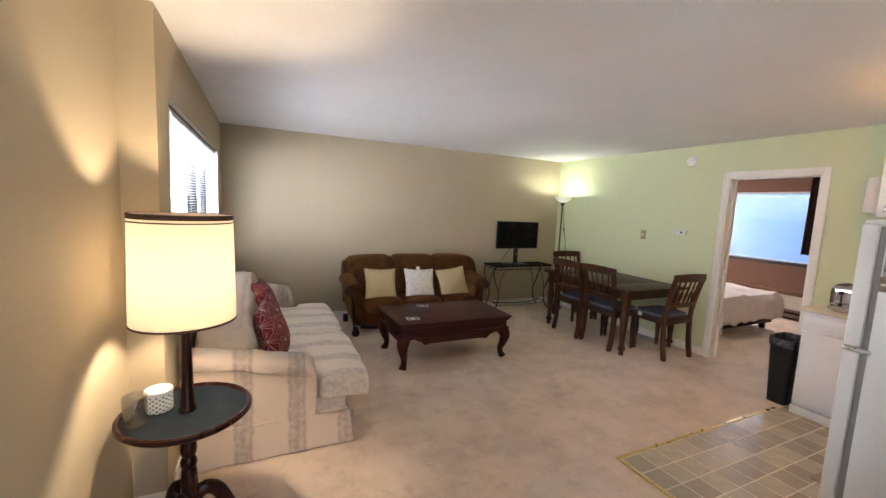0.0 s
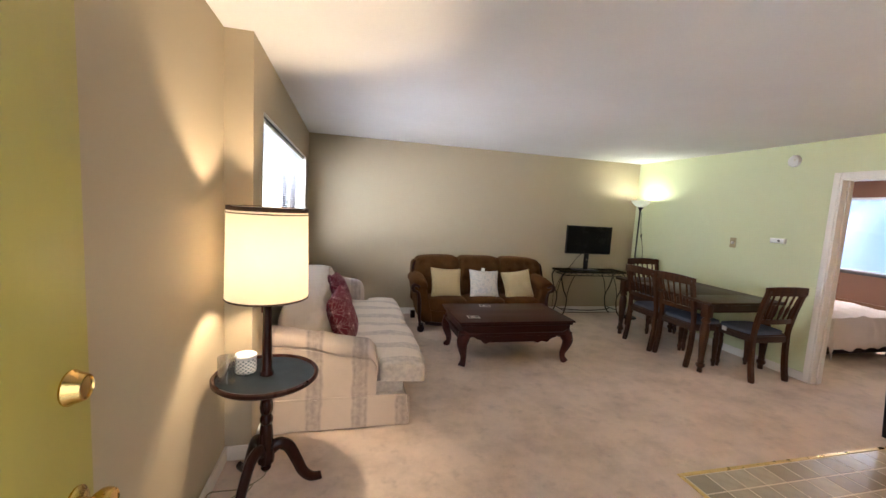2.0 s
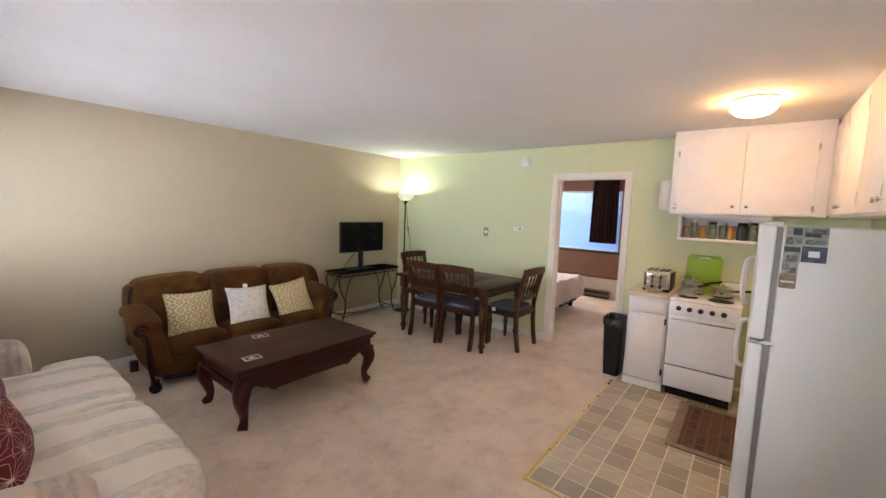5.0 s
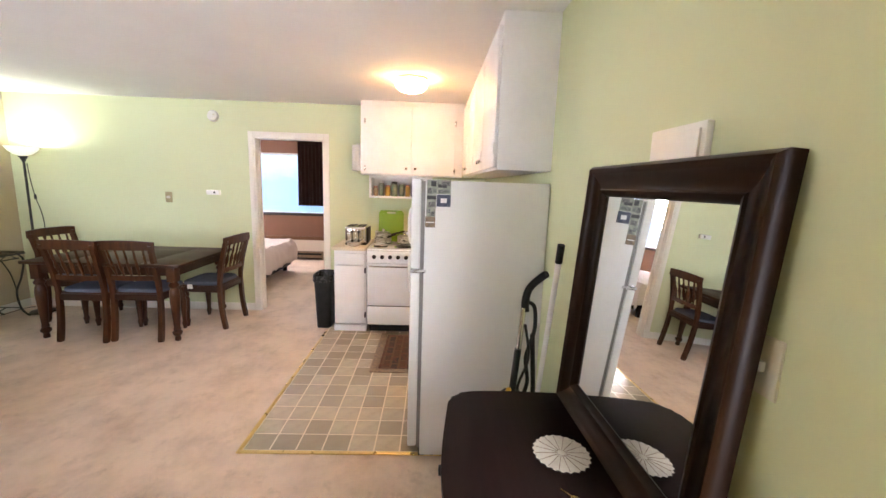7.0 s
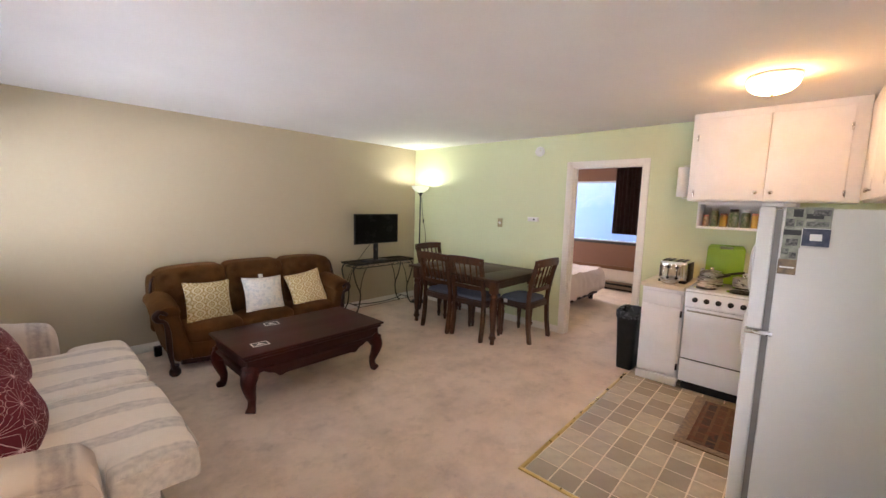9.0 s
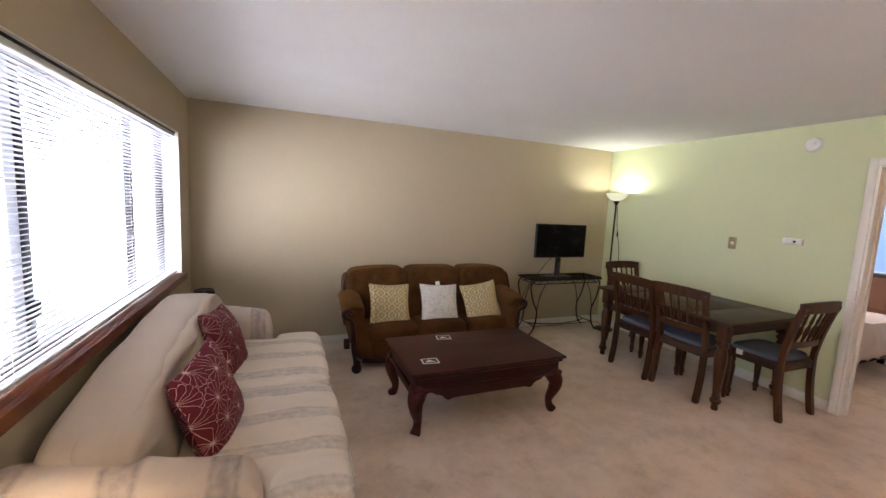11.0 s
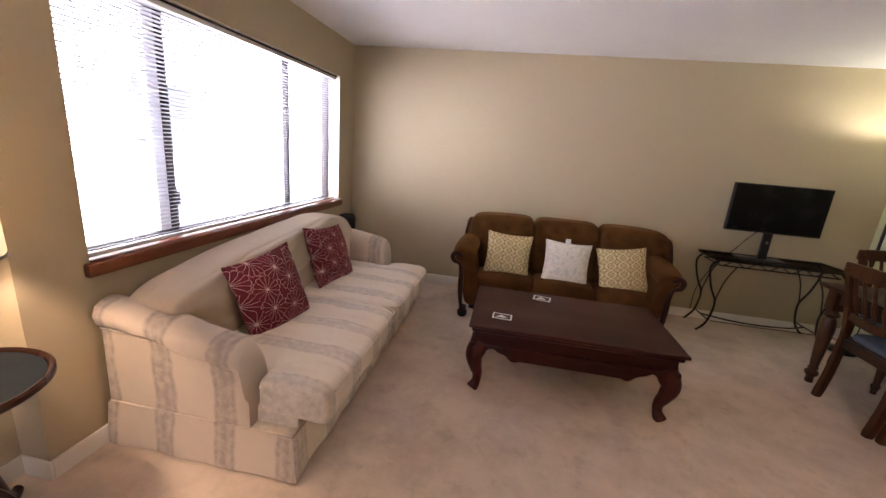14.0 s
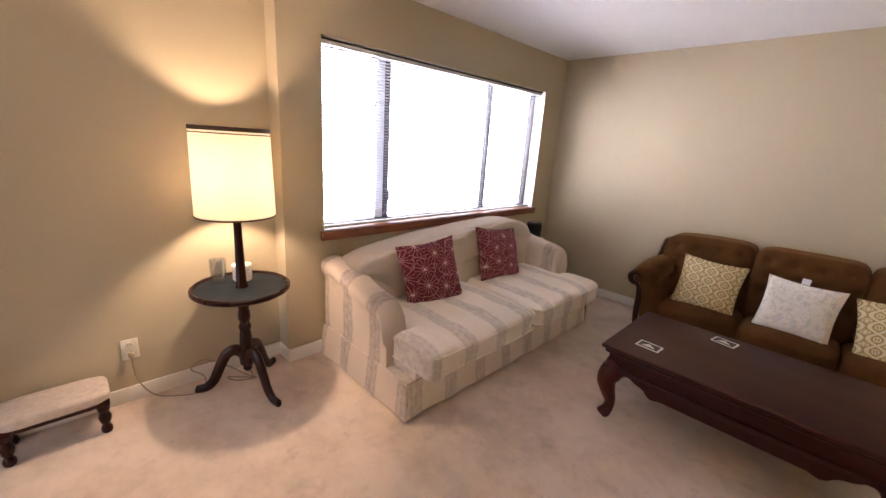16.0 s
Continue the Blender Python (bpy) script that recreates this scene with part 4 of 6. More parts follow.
# ---- living room: brown tufted sofa ----
def tufted_sofa():
    s = thing("sofa", "brown velvet sofa with button-tufted back and carved wood trim", "sofa")
    cx = 2.32
    part("base", box((1.49, 4.62, 0.09), (3.13, 5.22, 0.26), 0.02), velvet, s)
    part("apron", box((1.50, 4.575, 0.085), (3.12, 4.625, 0.25), 0.015), velvet, s)
    for k in range(3):
        x = cx + (k - 1) * 0.605

        def dimpled(p, q, x0=x):
            z, y = p.z, p.y + 0.15 * (p.z - 0.62)
            if q.y < 0.2:
                for i in range(4):
                    for j, bz in enumerate((0.60, 0.71, 0.82)):
                        bx = x0 + (i - 1.5) * 0.145 + (0.07 if j == 1 else 0) - 0.035 * (j == 1)
                        d2 = (p.x - bx) ** 2 + (p.z - bz) ** 2
                        y += 0.036 * math.exp(-d2 / 0.0012)
            drop = 0.055 * max(0.0, abs(p.x - cx) - 0.55) ** 1.5 * 2
            return Vector((p.x, y, z - drop * (q.z > 0)))
        part("back_cushion", soft((x, 5.02, 0.64), (0.612, 0.27, 0.54), 7, 28, dimpled), velvet, s)
        for i in range(4):
            for j, bz in enumerate((0.60, 0.71, 0.82)):
                bx = x + (i - 1.5) * 0.145 + (0.035 if j == 1 else 0)
                if abs(bx - x) < 0.27:
                    part("button", lathe([(0.0, 0.006), (0.008, 0.004), (0.011, 0.0), (0.0, -0.003)], 10, Matrix.Translation((bx, 4.905 + 0.15 * (bz - 0.62), bz)) @ pose(0, 0, 0, 90)), velvet, s)
        x_s = cx + (k - 1) * 0.525

        def crown(p, q):
            return Vector((p.x, p.y - 0.015 * (1 - q.x * q.x) * (q.y < 0), p.z + 0.022 * (1 - q.x * q.x) * (1 - 0.5 * abs(q.y)) * (q.z > 0)))
        part("seat_cushion", soft((x_s, 4.76, 0.325), (0.53, 0.46, 0.17), 4.5, 16, crown), velvet, s)
    part("back_frame", box((1.40, 5.10, 0.26), (3.24, 5.22, 0.83), 0.03), velvet, s)
    for side in (-1, 1):
        x = cx + side * 0.895 - (0.09 if side > 0 else 0)
        bm = bmesh.new()
        soft((x - side * 0.01, 4.83, 0.34), (0.16, 0.60, 0.50), 6, 14, lambda p, q, s_=side: Vector((p.x - s_ * 0.10 * max(0.0, 0.52 - p.z) / 0.43, p.y, p.z)), bm)
        part("arm_body", bm, velvet, s)
        bm = bmesh.new()
        path = spline([(x, 5.10, 0.60), (x, 4.95, 0.615), (x + side * 0.01, 4.75, 0.60), (x + side * 0.015, 4.58, 0.575), (x + side * 0.015, 4.535, 0.56)], 6)
        tube(path, [0.075 + 0.014 * math.sin(i / len(path) * 3.1) for i in range(len(path))], 16, bm, 1.2)
        part("arm_pad", bm, velvet, s)
        xo = x + side * 0.070
        bm = bmesh.new()
        tube(spline([(xo - side * 0.05, 4.53, 0.565), (xo, 4.525, 0.60), (xo + side * 0.035, 4.528, 0.57), (xo + side * 0.02, 4.528, 0.525), (xo - side * 0.03, 4.53, 0.50), (xo - side * 0.05, 4.535, 0.42),
                     (xo - side * 0.055, 4.53, 0.30), (xo - side * 0.06, 4.53, 0.20), (xo - side * 0.075, 4.53, 0.10), (xo - side * 0.09, 4.53, 0.055)], 5),
             [0.015 + 0.010 * abs(math.sin(i * 0.16)) for i in range(46)], 12, bm)
        part("arm_scroll", bm, mahogany, s, "carved dark wood scroll")
        bm = bmesh.new()
        lathe([(0.0, 0.0), (0.032, 0.0), (0.046, 0.02), (0.046, 0.05), (0.030, 0.075), (0.036, 0.10), (0.0, 0.10)], 16, Matrix.Translation((xo - side * 0.09, 4.55, 0)), bm)
        part("front_foot", bm, mahogany, s)
        part("back_foot", box((xo - side * 0.09 - 0.03, 5.14, 0), (xo - side * 0.09 + 0.03, 5.20, 0.10), 0.006), mahogany, s)
        part("back_trim", tube(spline([(cx + side * 0.90, 4.99, 0.825), (cx + side * 0.925, 4.98, 0.80), (cx + side * 0.94, 4.97, 0.74), (cx + side * 0.945, 4.95, 0.68), (cx + side * 0.95, 4.93, 0.60)], 5), 0.014, 10), mahogany, s, "dark wood edge trim")
        part("wing", soft((cx + side * 0.905, 5.06, 0.66), (0.10, 0.20, 0.36), 4, 10), velvet, s)
    rail = spline([(1.50, 4.56, 0.105), (1.75, 4.555, 0.082), (2.05, 4.555, 0.10), (2.32, 4.55, 0.075), (2.59, 4.555, 0.10), (2.89, 4.555, 0.082), (3.14, 4.56, 0.105)], 6)
    part("wood_rail", tube(rail, 0.022, 10), mahogany, s, "carved dark wood rail")
    return s


tufted_sofa()
throw_pillow("gold throw pillow with pale trellis pattern", gold_cloth, (1.80, 4.775, 0.565), 0.42, 0.42, 0.14, 4, 22, -3, 3)
throw_pillow("off-white throw pillow with faded bluish print", bird_cloth, (2.325, 4.76, 0.555), 0.41, 0.41, 0.14, -2, 24, -2, 4, True)
throw_pillow("gold throw pillow with pale trellis pattern, tipped sideways", gold_cloth, (2.81, 4.75, 0.555), 0.42, 0.42, 0.14, -6, 24, 9, 5)


# ---- coffee table ----
def coffee_table():
    t = thing("coffee_table", "dark cherry wood coffee table with carved apron and cabriole legs", "coffee table")
    x0, x1, y0, y1 = 1.60, 2.86, 3.395, 4.135
    part("tabletop", box((x0, y0, 0.440), (x1, y1, 0.462), 0.009, seg=3), cherry_wood, t)
    part("moulding", box((x0 + 0.018, y0 + 0.018, 0.410), (x1 - 0.018, y1 - 0.018, 0.441), 0.012, seg=3), cherry_wood, t)
    part("frame", box((x0 + 0.040, y0 + 0.040, 0.320), (x1 - 0.040, y1 - 0.040, 0.413), 0.004), cherry_wood, t)
    part("lower_moulding", box((x0 + 0.018, y0 + 0.018, 0.310), (x1 - 0.018, y1 - 0.018, 0.338), 0.007), cherry_wood, t)

    def scallop(length):
        top = [(0.0, 0.0), (length, 0.0)]
        low = []
        n = 48
        for i in range(n + 1):
            u = i / n
            d = abs(u - 0.5) * 2
            ease = min(1.0, max(0.0, (0.92 - d) / 0.30))
            drop = 0.022 + 0.066 * ease * ease * (3 - 2 * ease) + 0.017 * abs(math.sin((d - 0.6) * 19)) * (d > 0.6)
            low.append(((1 - u) * length, -drop))
        return top + low
    for y, off in ((y0 + 0.05, 0), (y1 - 0.072, 0)):
        part("apron", slab(scallop(x1 - x0 - 0.24), 0.022, Matrix.Translation((x0 + 0.12, y + 0.022, 0.325)) @ pose(0, 0, 0, 90)), cherry_wood, t, "scalloped carved apron")
    for x in (x0 + 0.05, x1 - 0.072):
        part("apron", slab(scallop(y1 - y0 - 0.24), 0.022, Matrix.Translation((x, y0 + 0.12, 0.325)) @ pose(0, 0, 0, 90, 0, 90)), cherry_wood, t, "scalloped carved apron")
    for x, sx in ((x0 + 0.085, -1), (x1 - 0.085, 1)):
        for y, sy in ((y0 + 0.085, -1), (y1 - 0.085, 1)):
            line = spline([(x, y, 0.325), (x + sx * 0.022, y + sy * 0.022, 0.285), (x + sx * 0.036, y + sy * 0.036, 0.235), (x + sx * 0.024, y + sy * 0.024, 0.165), (x + sx * 0.006, y + sy * 0.006, 0.095), (x + sx * 0.010, y + sy * 0.010, 0.04), (x + sx * 0.030, y + sy * 0.030, 0.0)], 5)
            n = len(line)
            rad = [0.062, 0.064, 0.062, 0.058, 0.056, 0.056, 0.056, 0.055, 0.053, 0.051, 0.049, 0.047, 0.045, 0.043, 0.041, 0.038, 0.036, 0.034, 0.032, 0.030, 0.028, 0.027, 0.026, 0.026, 0.026, 0.027, 0.029, 0.031, 0.033, 0.034, 0.033]
            part("leg", tube(line, [v * 1.1 for v in rad[:n]], 14), cherry_leg, t)
    return t


coffee_table()
for name, label, x, y, turn in (("postcard", "small white-bordered photo card on the coffee table", 1.795, 3.585, -4), ("postcard", "small white-bordered photo card lying on the table", 2.075, 4.02, -10)):
    c = thing(name, label, "card", "cards on the coffee table", pose(x, y, 0.4625, 0, 0, turn))
    part("paper", box((-0.062, -0.045, 0), (0.062, 0.045, 0.0015)), paper_white, c)
    part("picture", box((-0.052, -0.035, 0.0016), (0.052, 0.032, 0.0022)), card_dark, c)
    part("picture_mark", slab([(-0.04, -0.02), (0.035, -0.02), (-0.005, 0.02)], 0.0006, Matrix.Translation((0, 0, 0.0022))), paper_white, c)


# ---- lamp table with its lamp ----
LX, LY = 0.137, 1.965
lt = thing("lamp_table", "round mahogany tripod table with built-in lamp and blue-grey top", "lamp table")
part("tabletop", lathe([(0.0, 0.625), (0.185, 0.628), (0.243, 0.634), (0.253, 0.644), (0.253, 0.660), (0.245, 0.666), (0.236, 0.662), (0.232, 0.650), (0.0, 0.650)], 48, Matrix.Translation((LX, LY, 0))), mahogany, lt)
part("top_inlay", lathe([(0.0, 0.6505), (0.231, 0.6505), (0.231, 0.6535), (0.0, 0.6535)], 48, Matrix.Translation((LX, LY, 0))), leather_blue, lt, "blue-grey leather inlay")
twist = bmesh.new()
lathe([(0.0, 0.120), (0.014, 0.124), (0.026, 0.140), (0.024, 0.160), (0.040, 0.175), (0.044, 0.235), (0.036, 0.275), (0.033, 0.335), (0.029, 0.375), (0.026, 0.385), (0.031, 0.395), (0.033, 0.412), (0.028, 0.428), (0.024, 0.440),
       (0.030, 0.452), (0.033, 0.475), (0.030, 0.505), (0.026, 0.520), (0.030, 0.535), (0.029, 0.600), (0.050, 0.628), (0.0, 0.632)], 20, Matrix.Translation((LX, LY, 0)), twist)
part("pedestal", twist, mahogany, lt)
for ang in (13, 130, 240):
    d = Vector((math.cos(radians(ang)), math.sin(radians(ang)), 0))
    pts = [Vector((LX, LY, 0)) + d * r + Vector((0, 0, z)) for r, z in ((0.015, 0.235), (0.06, 0.262), (0.11, 0.235), (0.15, 0.155), (0.185, 0.075), (0.225, 0.032), (0.265, 0.021), (0.285, 0.023))]
    line = spline(pts, 5)
    part("leg", tube(line, [0.035 - 0.012 * i / len(line) for i in range(len(line))], 10, None, 0.75), mahogany, lt)
part("lamp_post", lathe([(0.0, 0.653), (0.034, 0.653), (0.034, 0.665), (0.026, 0.68), (0.024, 0.80), (0.021, 0.95), (0.020, 1.03), (0.023, 1.035), (0.021, 1.045), (0.024, 1.05), (0.021, 1.06), (0.024, 1.066), (0.019, 1.075), (0.014, 1.09), (0.014, 1.14), (0.0, 1.14)], 18, Matrix.Translation((LX, LY, 0))), mahogany, lt)
part("socket", lathe([(0.0, 1.14), (0.018, 1.14), (0.018, 1.20), (0.0, 1.20)], 14, Matrix.Translation((LX, LY, 0))), brass, lt, "brass lamp socket")
shade = part("shade", lathe([(0.1935, 1.060), (0.1845, 1.505), (0.1835, 1.505), (0.1925, 1.060)], 56, Matrix.Translation((LX, LY, 0))), shade_cloth, lt, "cream fabric drum lampshade, lit")
bm = bmesh.new()
bm.from_mesh(shade.data)
bmesh.ops.delete(bm, geom=[f for f in bm.faces if len(f.verts) > 4], context="FACES")
bm.to_mesh(shade.data)
bm.free()
for z0, z1, r0, r1 in ((1.488, 1.508, 0.1862, 0.1857), (1.474, 1.479, 0.1864, 0.1863), (1.057, 1.066, 0.1950, 0.1948)):
    tr = part("band", lathe([(r0 - 0.0035, z0), (r0, z0), (r1, z1), (r1 - 0.0035, z1)], 56, Matrix.Translation((LX, LY, 0))), shade_trim, shade, "dark trim band")
    bm = bmesh.new()
    bm.from_mesh(tr.data)
    bmesh.ops.delete(bm, geom=[f for f in bm.faces if len(f.verts) > 4], context="FACES")
    bm.to_mesh(tr.data)
    bm.free()
for a in range(3):
    d = Vector((math.cos(a * 2.09), math.sin(a * 2.09), 0))
    part("shade_spider", tube([Vector((LX, LY, 1.49)), Vector((LX, LY, 1.49)) + d * 0.183], 0.002, 6), brass, shade)
part("harp", tube(spline([(LX - 0.015, LY, 1.19), (LX - 0.065, LY, 1.26), (LX - 0.06, LY, 1.40), (LX, LY, 1.49), (LX + 0.06, LY, 1.40), (LX + 0.065, LY, 1.26), (LX + 0.015, LY, 1.19)], 5), 0.0022, 6), brass, lt)

tumbler = thing("drinking_glass", "clear empty drinking glass on the lamp table", "glass", m=pose(-0.030, 1.895, 0.654))
part("glass_wall", lathe([(0.0, 0.0), (0.037, 0.0), (0.039, 0.004), (0.043, 0.125), (0.0412, 0.125), (0.0372, 0.010), (0.0, 0.008)], 28), clear_glass, tumbler)
candle = thing("candle_jar", "white ceramic candle jar with dark dash pattern", "candle", m=pose(0.028, 2.005, 0.654) @ Matrix.Diagonal((1.08, 1.08, 1.0, 1)))
part("jar", lathe([(0.0, 0.0), (0.042, 0.0), (0.047, 0.006), (0.047, 0.072), (0.044, 0.078), (0.0, 0.078)], 28), candle_ceramic, candle)
part("lid", lathe([(0.0, 0.078), (0.048, 0.078), (0.049, 0.082), (0.049, 0.092), (0.045, 0.097), (0.0, 0.097)], 28), white_plastic, candle, "plain white lid")

outlet = thing("wall_outlet", "ivory wall outlet with a plugged-in cord", "outlet")
part("cover_plate", box((-0.145, 1.425, 0.255), (-0.139, 1.50, 0.37), 0.002), plate_ivory, outlet)
for z in (0.288, 0.338):
    part("socket_face", lathe([(0.0, 0.0), (0.017, 0.0), (0.016, 0.003), (0.0, 0.003)], 16, Matrix.Translation((-0.139, 1.462, z)) @ pose(0, 0, 0, 0, 90)), plate_ivory, outlet)
    for dy in (-0.006, 0.006):
        part("slot", box((-0.1362, 1.462 + dy - 0.001, z - 0.004), (-0.1356, 1.462 + dy + 0.001, z + 0.005)), black_plastic, outlet)
cord = thing("power_cord", "thin brown lamp cord trailing over the carpet", "cord")
part("plug", box((-0.1355, 1.450, 0.275), (-0.108, 1.474, 0.302), 0.004), cord_ivory, cord)
part("cable", tube(spline([(-0.115, 1.462, 0.275), (-0.105, 1.47, 0.15), (-0.08, 1.53, 0.035), (-0.03, 1.63, 0.006), (0.01, 1.75, 0.006), (-0.07, 1.78, 0.05), (-0.09, 1.72, 0.11), (-0.085, 1.79, 0.15), (-0.07, 1.90, 0.08), (0.0, 2.0, 0.006), (0.06, 2.03, 0.006), (0.02, 1.93, 0.006), (-0.05, 1.90, 0.006), (0.05, 2.02, 0.008), (0.13, 1.985, 0.09), (0.13, 1.97, 0.195)], 7), 0.0032, 6), cord_ivory, cord)

stool = thing("footstool", "low footstool with pale woven cushion and dark wooden legs", "footstool")
part("seat_pad", soft((-0.015, 1.15, 0.196), (0.22, 0.40, 0.060), 6, 10), stool_cloth, stool)
part("seat_frame", box((-0.118, 0.957, 0.150), (0.088, 1.343, 0.182), 0.006), mahogany, stool)
for x in (-0.095, 0.068):
    for y in (0.985, 1.315):
        part("leg", lathe([(0.0, 0.0), (0.018, 0.0), (0.024, 0.012), (0.022, 0.03), (0.015, 0.045), (0.023, 0.065), (0.027, 0.09), (0.018, 0.115), (0.026, 0.13), (0.026, 0.155), (0.0, 0.155)], 12, Matrix.Translation((x, y, 0))), mahogany, stool)

speaker = thing("loudspeaker", "black rounded loudspeaker standing behind the sofa", "loudspeaker")
part("cabinet", lathe([(0.0, 0.0), (0.10, 0.0), (0.105, 0.01), (0.085, 0.03), (0.075, 0.40), (0.080, 0.745), (0.074, 0.76), (0.0, 0.765)], 28, Matrix.Translation((0.20, 4.80, 0))), black_plastic, speaker)
part("ring", lathe([(0.06, 0.762), (0.072, 0.764), (0.070, 0.772), (0.058, 0.770)], 28, Matrix.Translation((0.20, 4.80, 0))), black_iron, speaker)


# ---- television corner ----
tvt = thing("console_table", "black wrought iron console table with dark glass top", "table")
TX0, TX1, TY0, TY1, TZ = 3.62, 4.74, 4.965, 5.335, 0.725
part("glass_top", slab([(TX0 + 0.04, TY0), (TX1 - 0.04, TY0), (TX1, TY0 + 0.04), (TX1 - 0.02, TY1), (TX0 + 0.02, TY1), (TX0, TY0 + 0.04)], 0.008, Matrix.Translation((0, 0, TZ - 0.008)), None, 0.002), smoke_glass, tvt, "dark tinted glass top")
part("top_rim", tube([(TX0 + 0.03, TY0 + 0.012, TZ - 0.016), (TX1 - 0.03, TY0 + 0.012, TZ - 0.016), (TX1 - 0.03, TY1 - 0.012, TZ - 0.016), (TX0 + 0.03, TY1 - 0.012, TZ - 0.016), (TX0 + 0.03, TY0 + 0.012, TZ - 0.016)], 0.009, 8), black_iron, tvt)
part("lower_rim", tube([(TX0 + 0.08, TY0 + 0.03, TZ - 0.065), (TX1 - 0.08, TY0 + 0.03, TZ - 0.065), (TX1 - 0.08, TY1 - 0.03, TZ - 0.065), (TX0 + 0.08, TY1 - 0.03, TZ - 0.065), (TX0 + 0.08, TY0 + 0.03, TZ - 0.065)], 0.007, 8), black_iron, tvt)
zig = [(TX0 + 0.10 + i * (TX1 - TX0 - 0.2) / 10, TY0 + 0.025, TZ - (0.02 if i % 2 else 0.062)) for i in range(11)]
part("lattice", tube(spline(zig, 5), 0.0045, 6), black_iron, tvt)
for x, sx in ((TX0 + 0.07, -1), (TX1 - 0.07, 1)):
    for y, dy in ((TY0 + 0.05, 0), (TY1 - 0.04, 0)):
        line = spline([(x, y, TZ - 0.02), (x + sx * 0.055, y, TZ - 0.10), (x + sx * 0.01, y, TZ - 0.28), (x - sx * 0.055, y, 0.30), (x - sx * 0.035, y, 0.12), (x + sx * 0.02, y, 0.03), (x + sx * 0.05, y, 0.009)], 6)
        part("leg", tube(line, 0.0095, 8), black_iron, tvt)
        part("brace", tube(spline([(x - sx * 0.16, y, TZ - 0.07), (x - sx * 0.09, y, TZ - 0.22), (x - sx * 0.05, y, 0.30)], 5), 0.006, 6), black_iron, tvt)
    part("side_bar", tube([(x - sx * 0.035, TY0 + 0.05, 0.12), (x - sx * 0.035, TY1 - 0.04, 0.12)], 0.006, 6), black_iron, tvt)
part("stretcher", tube(spline([(TX0 + 0.105, 5.17, 0.12), (3.95, 5.12, 0.105), (4.21, 5.10, 0.10), (4.47, 5.12, 0.105), (TX1 - 0.105, 5.17, 0.12)], 5), 0.007, 6), black_iron, tvt)

tv = thing("television", "black flat-screen television on a short stand", "television")
part("screen_housing", box((3.675, 5.035, 0.985), (4.435, 5.075, 1.405), 0.006), black_plastic, tv)
part("screen", box((3.684, 5.031, 1.000), (4.426, 5.0348, 1.397)), screen_black, tv, "dark switched-off screen")
part("stand_neck", box((4.015, 5.055, 0.745), (4.085, 5.085, 1.06), 0.006), black_plastic, tv)
part("stand_foot", box((3.86, 4.99, TZ + 0.001), (4.24, 5.17, TZ + 0.020), 0.008), black_plastic, tv)
part("cable_clip", lathe([(0.0, 0.0), (0.014, 0.0), (0.014, 0.004), (0.0, 0.004)], 14, Matrix.Translation((4.05, 5.0545, 0.90)) @ pose(0, 0, 0, 90)), chrome, tv)
part("cable", tube(spline([(3.98, 5.08, 1.00), (3.93, 5.14, 0.90), (3.92, 5.25, 0.78), (3.85, 5.345, 0.62), (3.72, 5.34, 0.35), (3.70, 5.33, 0.10)], 6), 0.004, 6), black_plastic, tv)

FX, FY = 4.855, 5.005
fl = thing("floor_lamp", "black torchiere floor lamp with lit white glass bowl", "floor lamp")
part("base", lathe([(0.0, 0.0), (0.114, 0.0), (0.118, 0.008), (0.108, 0.02), (0.03, 0.034), (0.014, 0.05), (0.0, 0.05)], 32, Matrix.Translation((FX, FY, 0))), black_iron, fl)
part("pole", tube([(FX, FY, 0.045), (FX + 0.003, FY, 0.9), (FX + 0.008, FY, 1.70)], 0.0115, 12), black_iron, fl)
part("cup", lathe([(0.0, 0.0), (0.018, 0.0), (0.022, 0.02), (0.042, 0.055), (0.0, 0.055)], 20, Matrix.Translation((FX + 0.008, FY, 1.68))), black_iron, fl)
part("bowl", lathe([(0.03, 0.0), (0.075, 0.018), (0.115, 0.052), (0.138, 0.095), (0.1345, 0.097), (0.111, 0.056), (0.072, 0.023), (0.03, 0.006)], 36, Matrix.Translation((FX + 0.008, FY, 1.735))), bowl_glass, fl, "white frosted glass bowl")
part("cable", tube(spline([(FX + 0.022, FY - 0.015, 1.66), (FX + 0.035, FY - 0.02, 1.45), (FX + 0.05, FY - 0.03, 1.30), (FX + 0.09, FY - 0.05, 1.0), (FX + 0.10, FY, 0.4), (FX + 0.12, FY + 0.08, 0.01), (4.99, 5.28, 0.008), (4.6, 5.30, 0.008), (4.3, 5.29, 0.008), (3.9, 5.31, 0.008)], 6), 0.004, 6), black_plastic, fl)
part("inline_switch", soft((FX + 0.05, FY - 0.03, 1.30), (0.018, 0.02, 0.06), 4, 6), black_plastic, fl)


# ---- dining table and chairs ----
dt = thing("dining_table", "dark walnut dining table with turned legs", "dining table")
X0, X1, Y0, Y1 = 4.055, 5.045, 2.945, 4.375
for a, b in ((Y0, Y0 + 0.36), (Y0 + 0.361, Y1 - 0.361), (Y1 - 0.36, Y1)):
    part("tabletop", box((X0, a, 0.735), (X1, b, 0.765), 0.006), walnut_wood, dt)
part("apron", box((X0 + 0.075, Y0 + 0.085, 0.64), (X0 + 0.098, Y1 - 0.085, 0.736)), walnut_wood, dt)
part("apron", box((X1 - 0.098, Y0 + 0.085, 0.64), (X1 - 0.075, Y1 - 0.085, 0.736)), walnut_wood, dt)
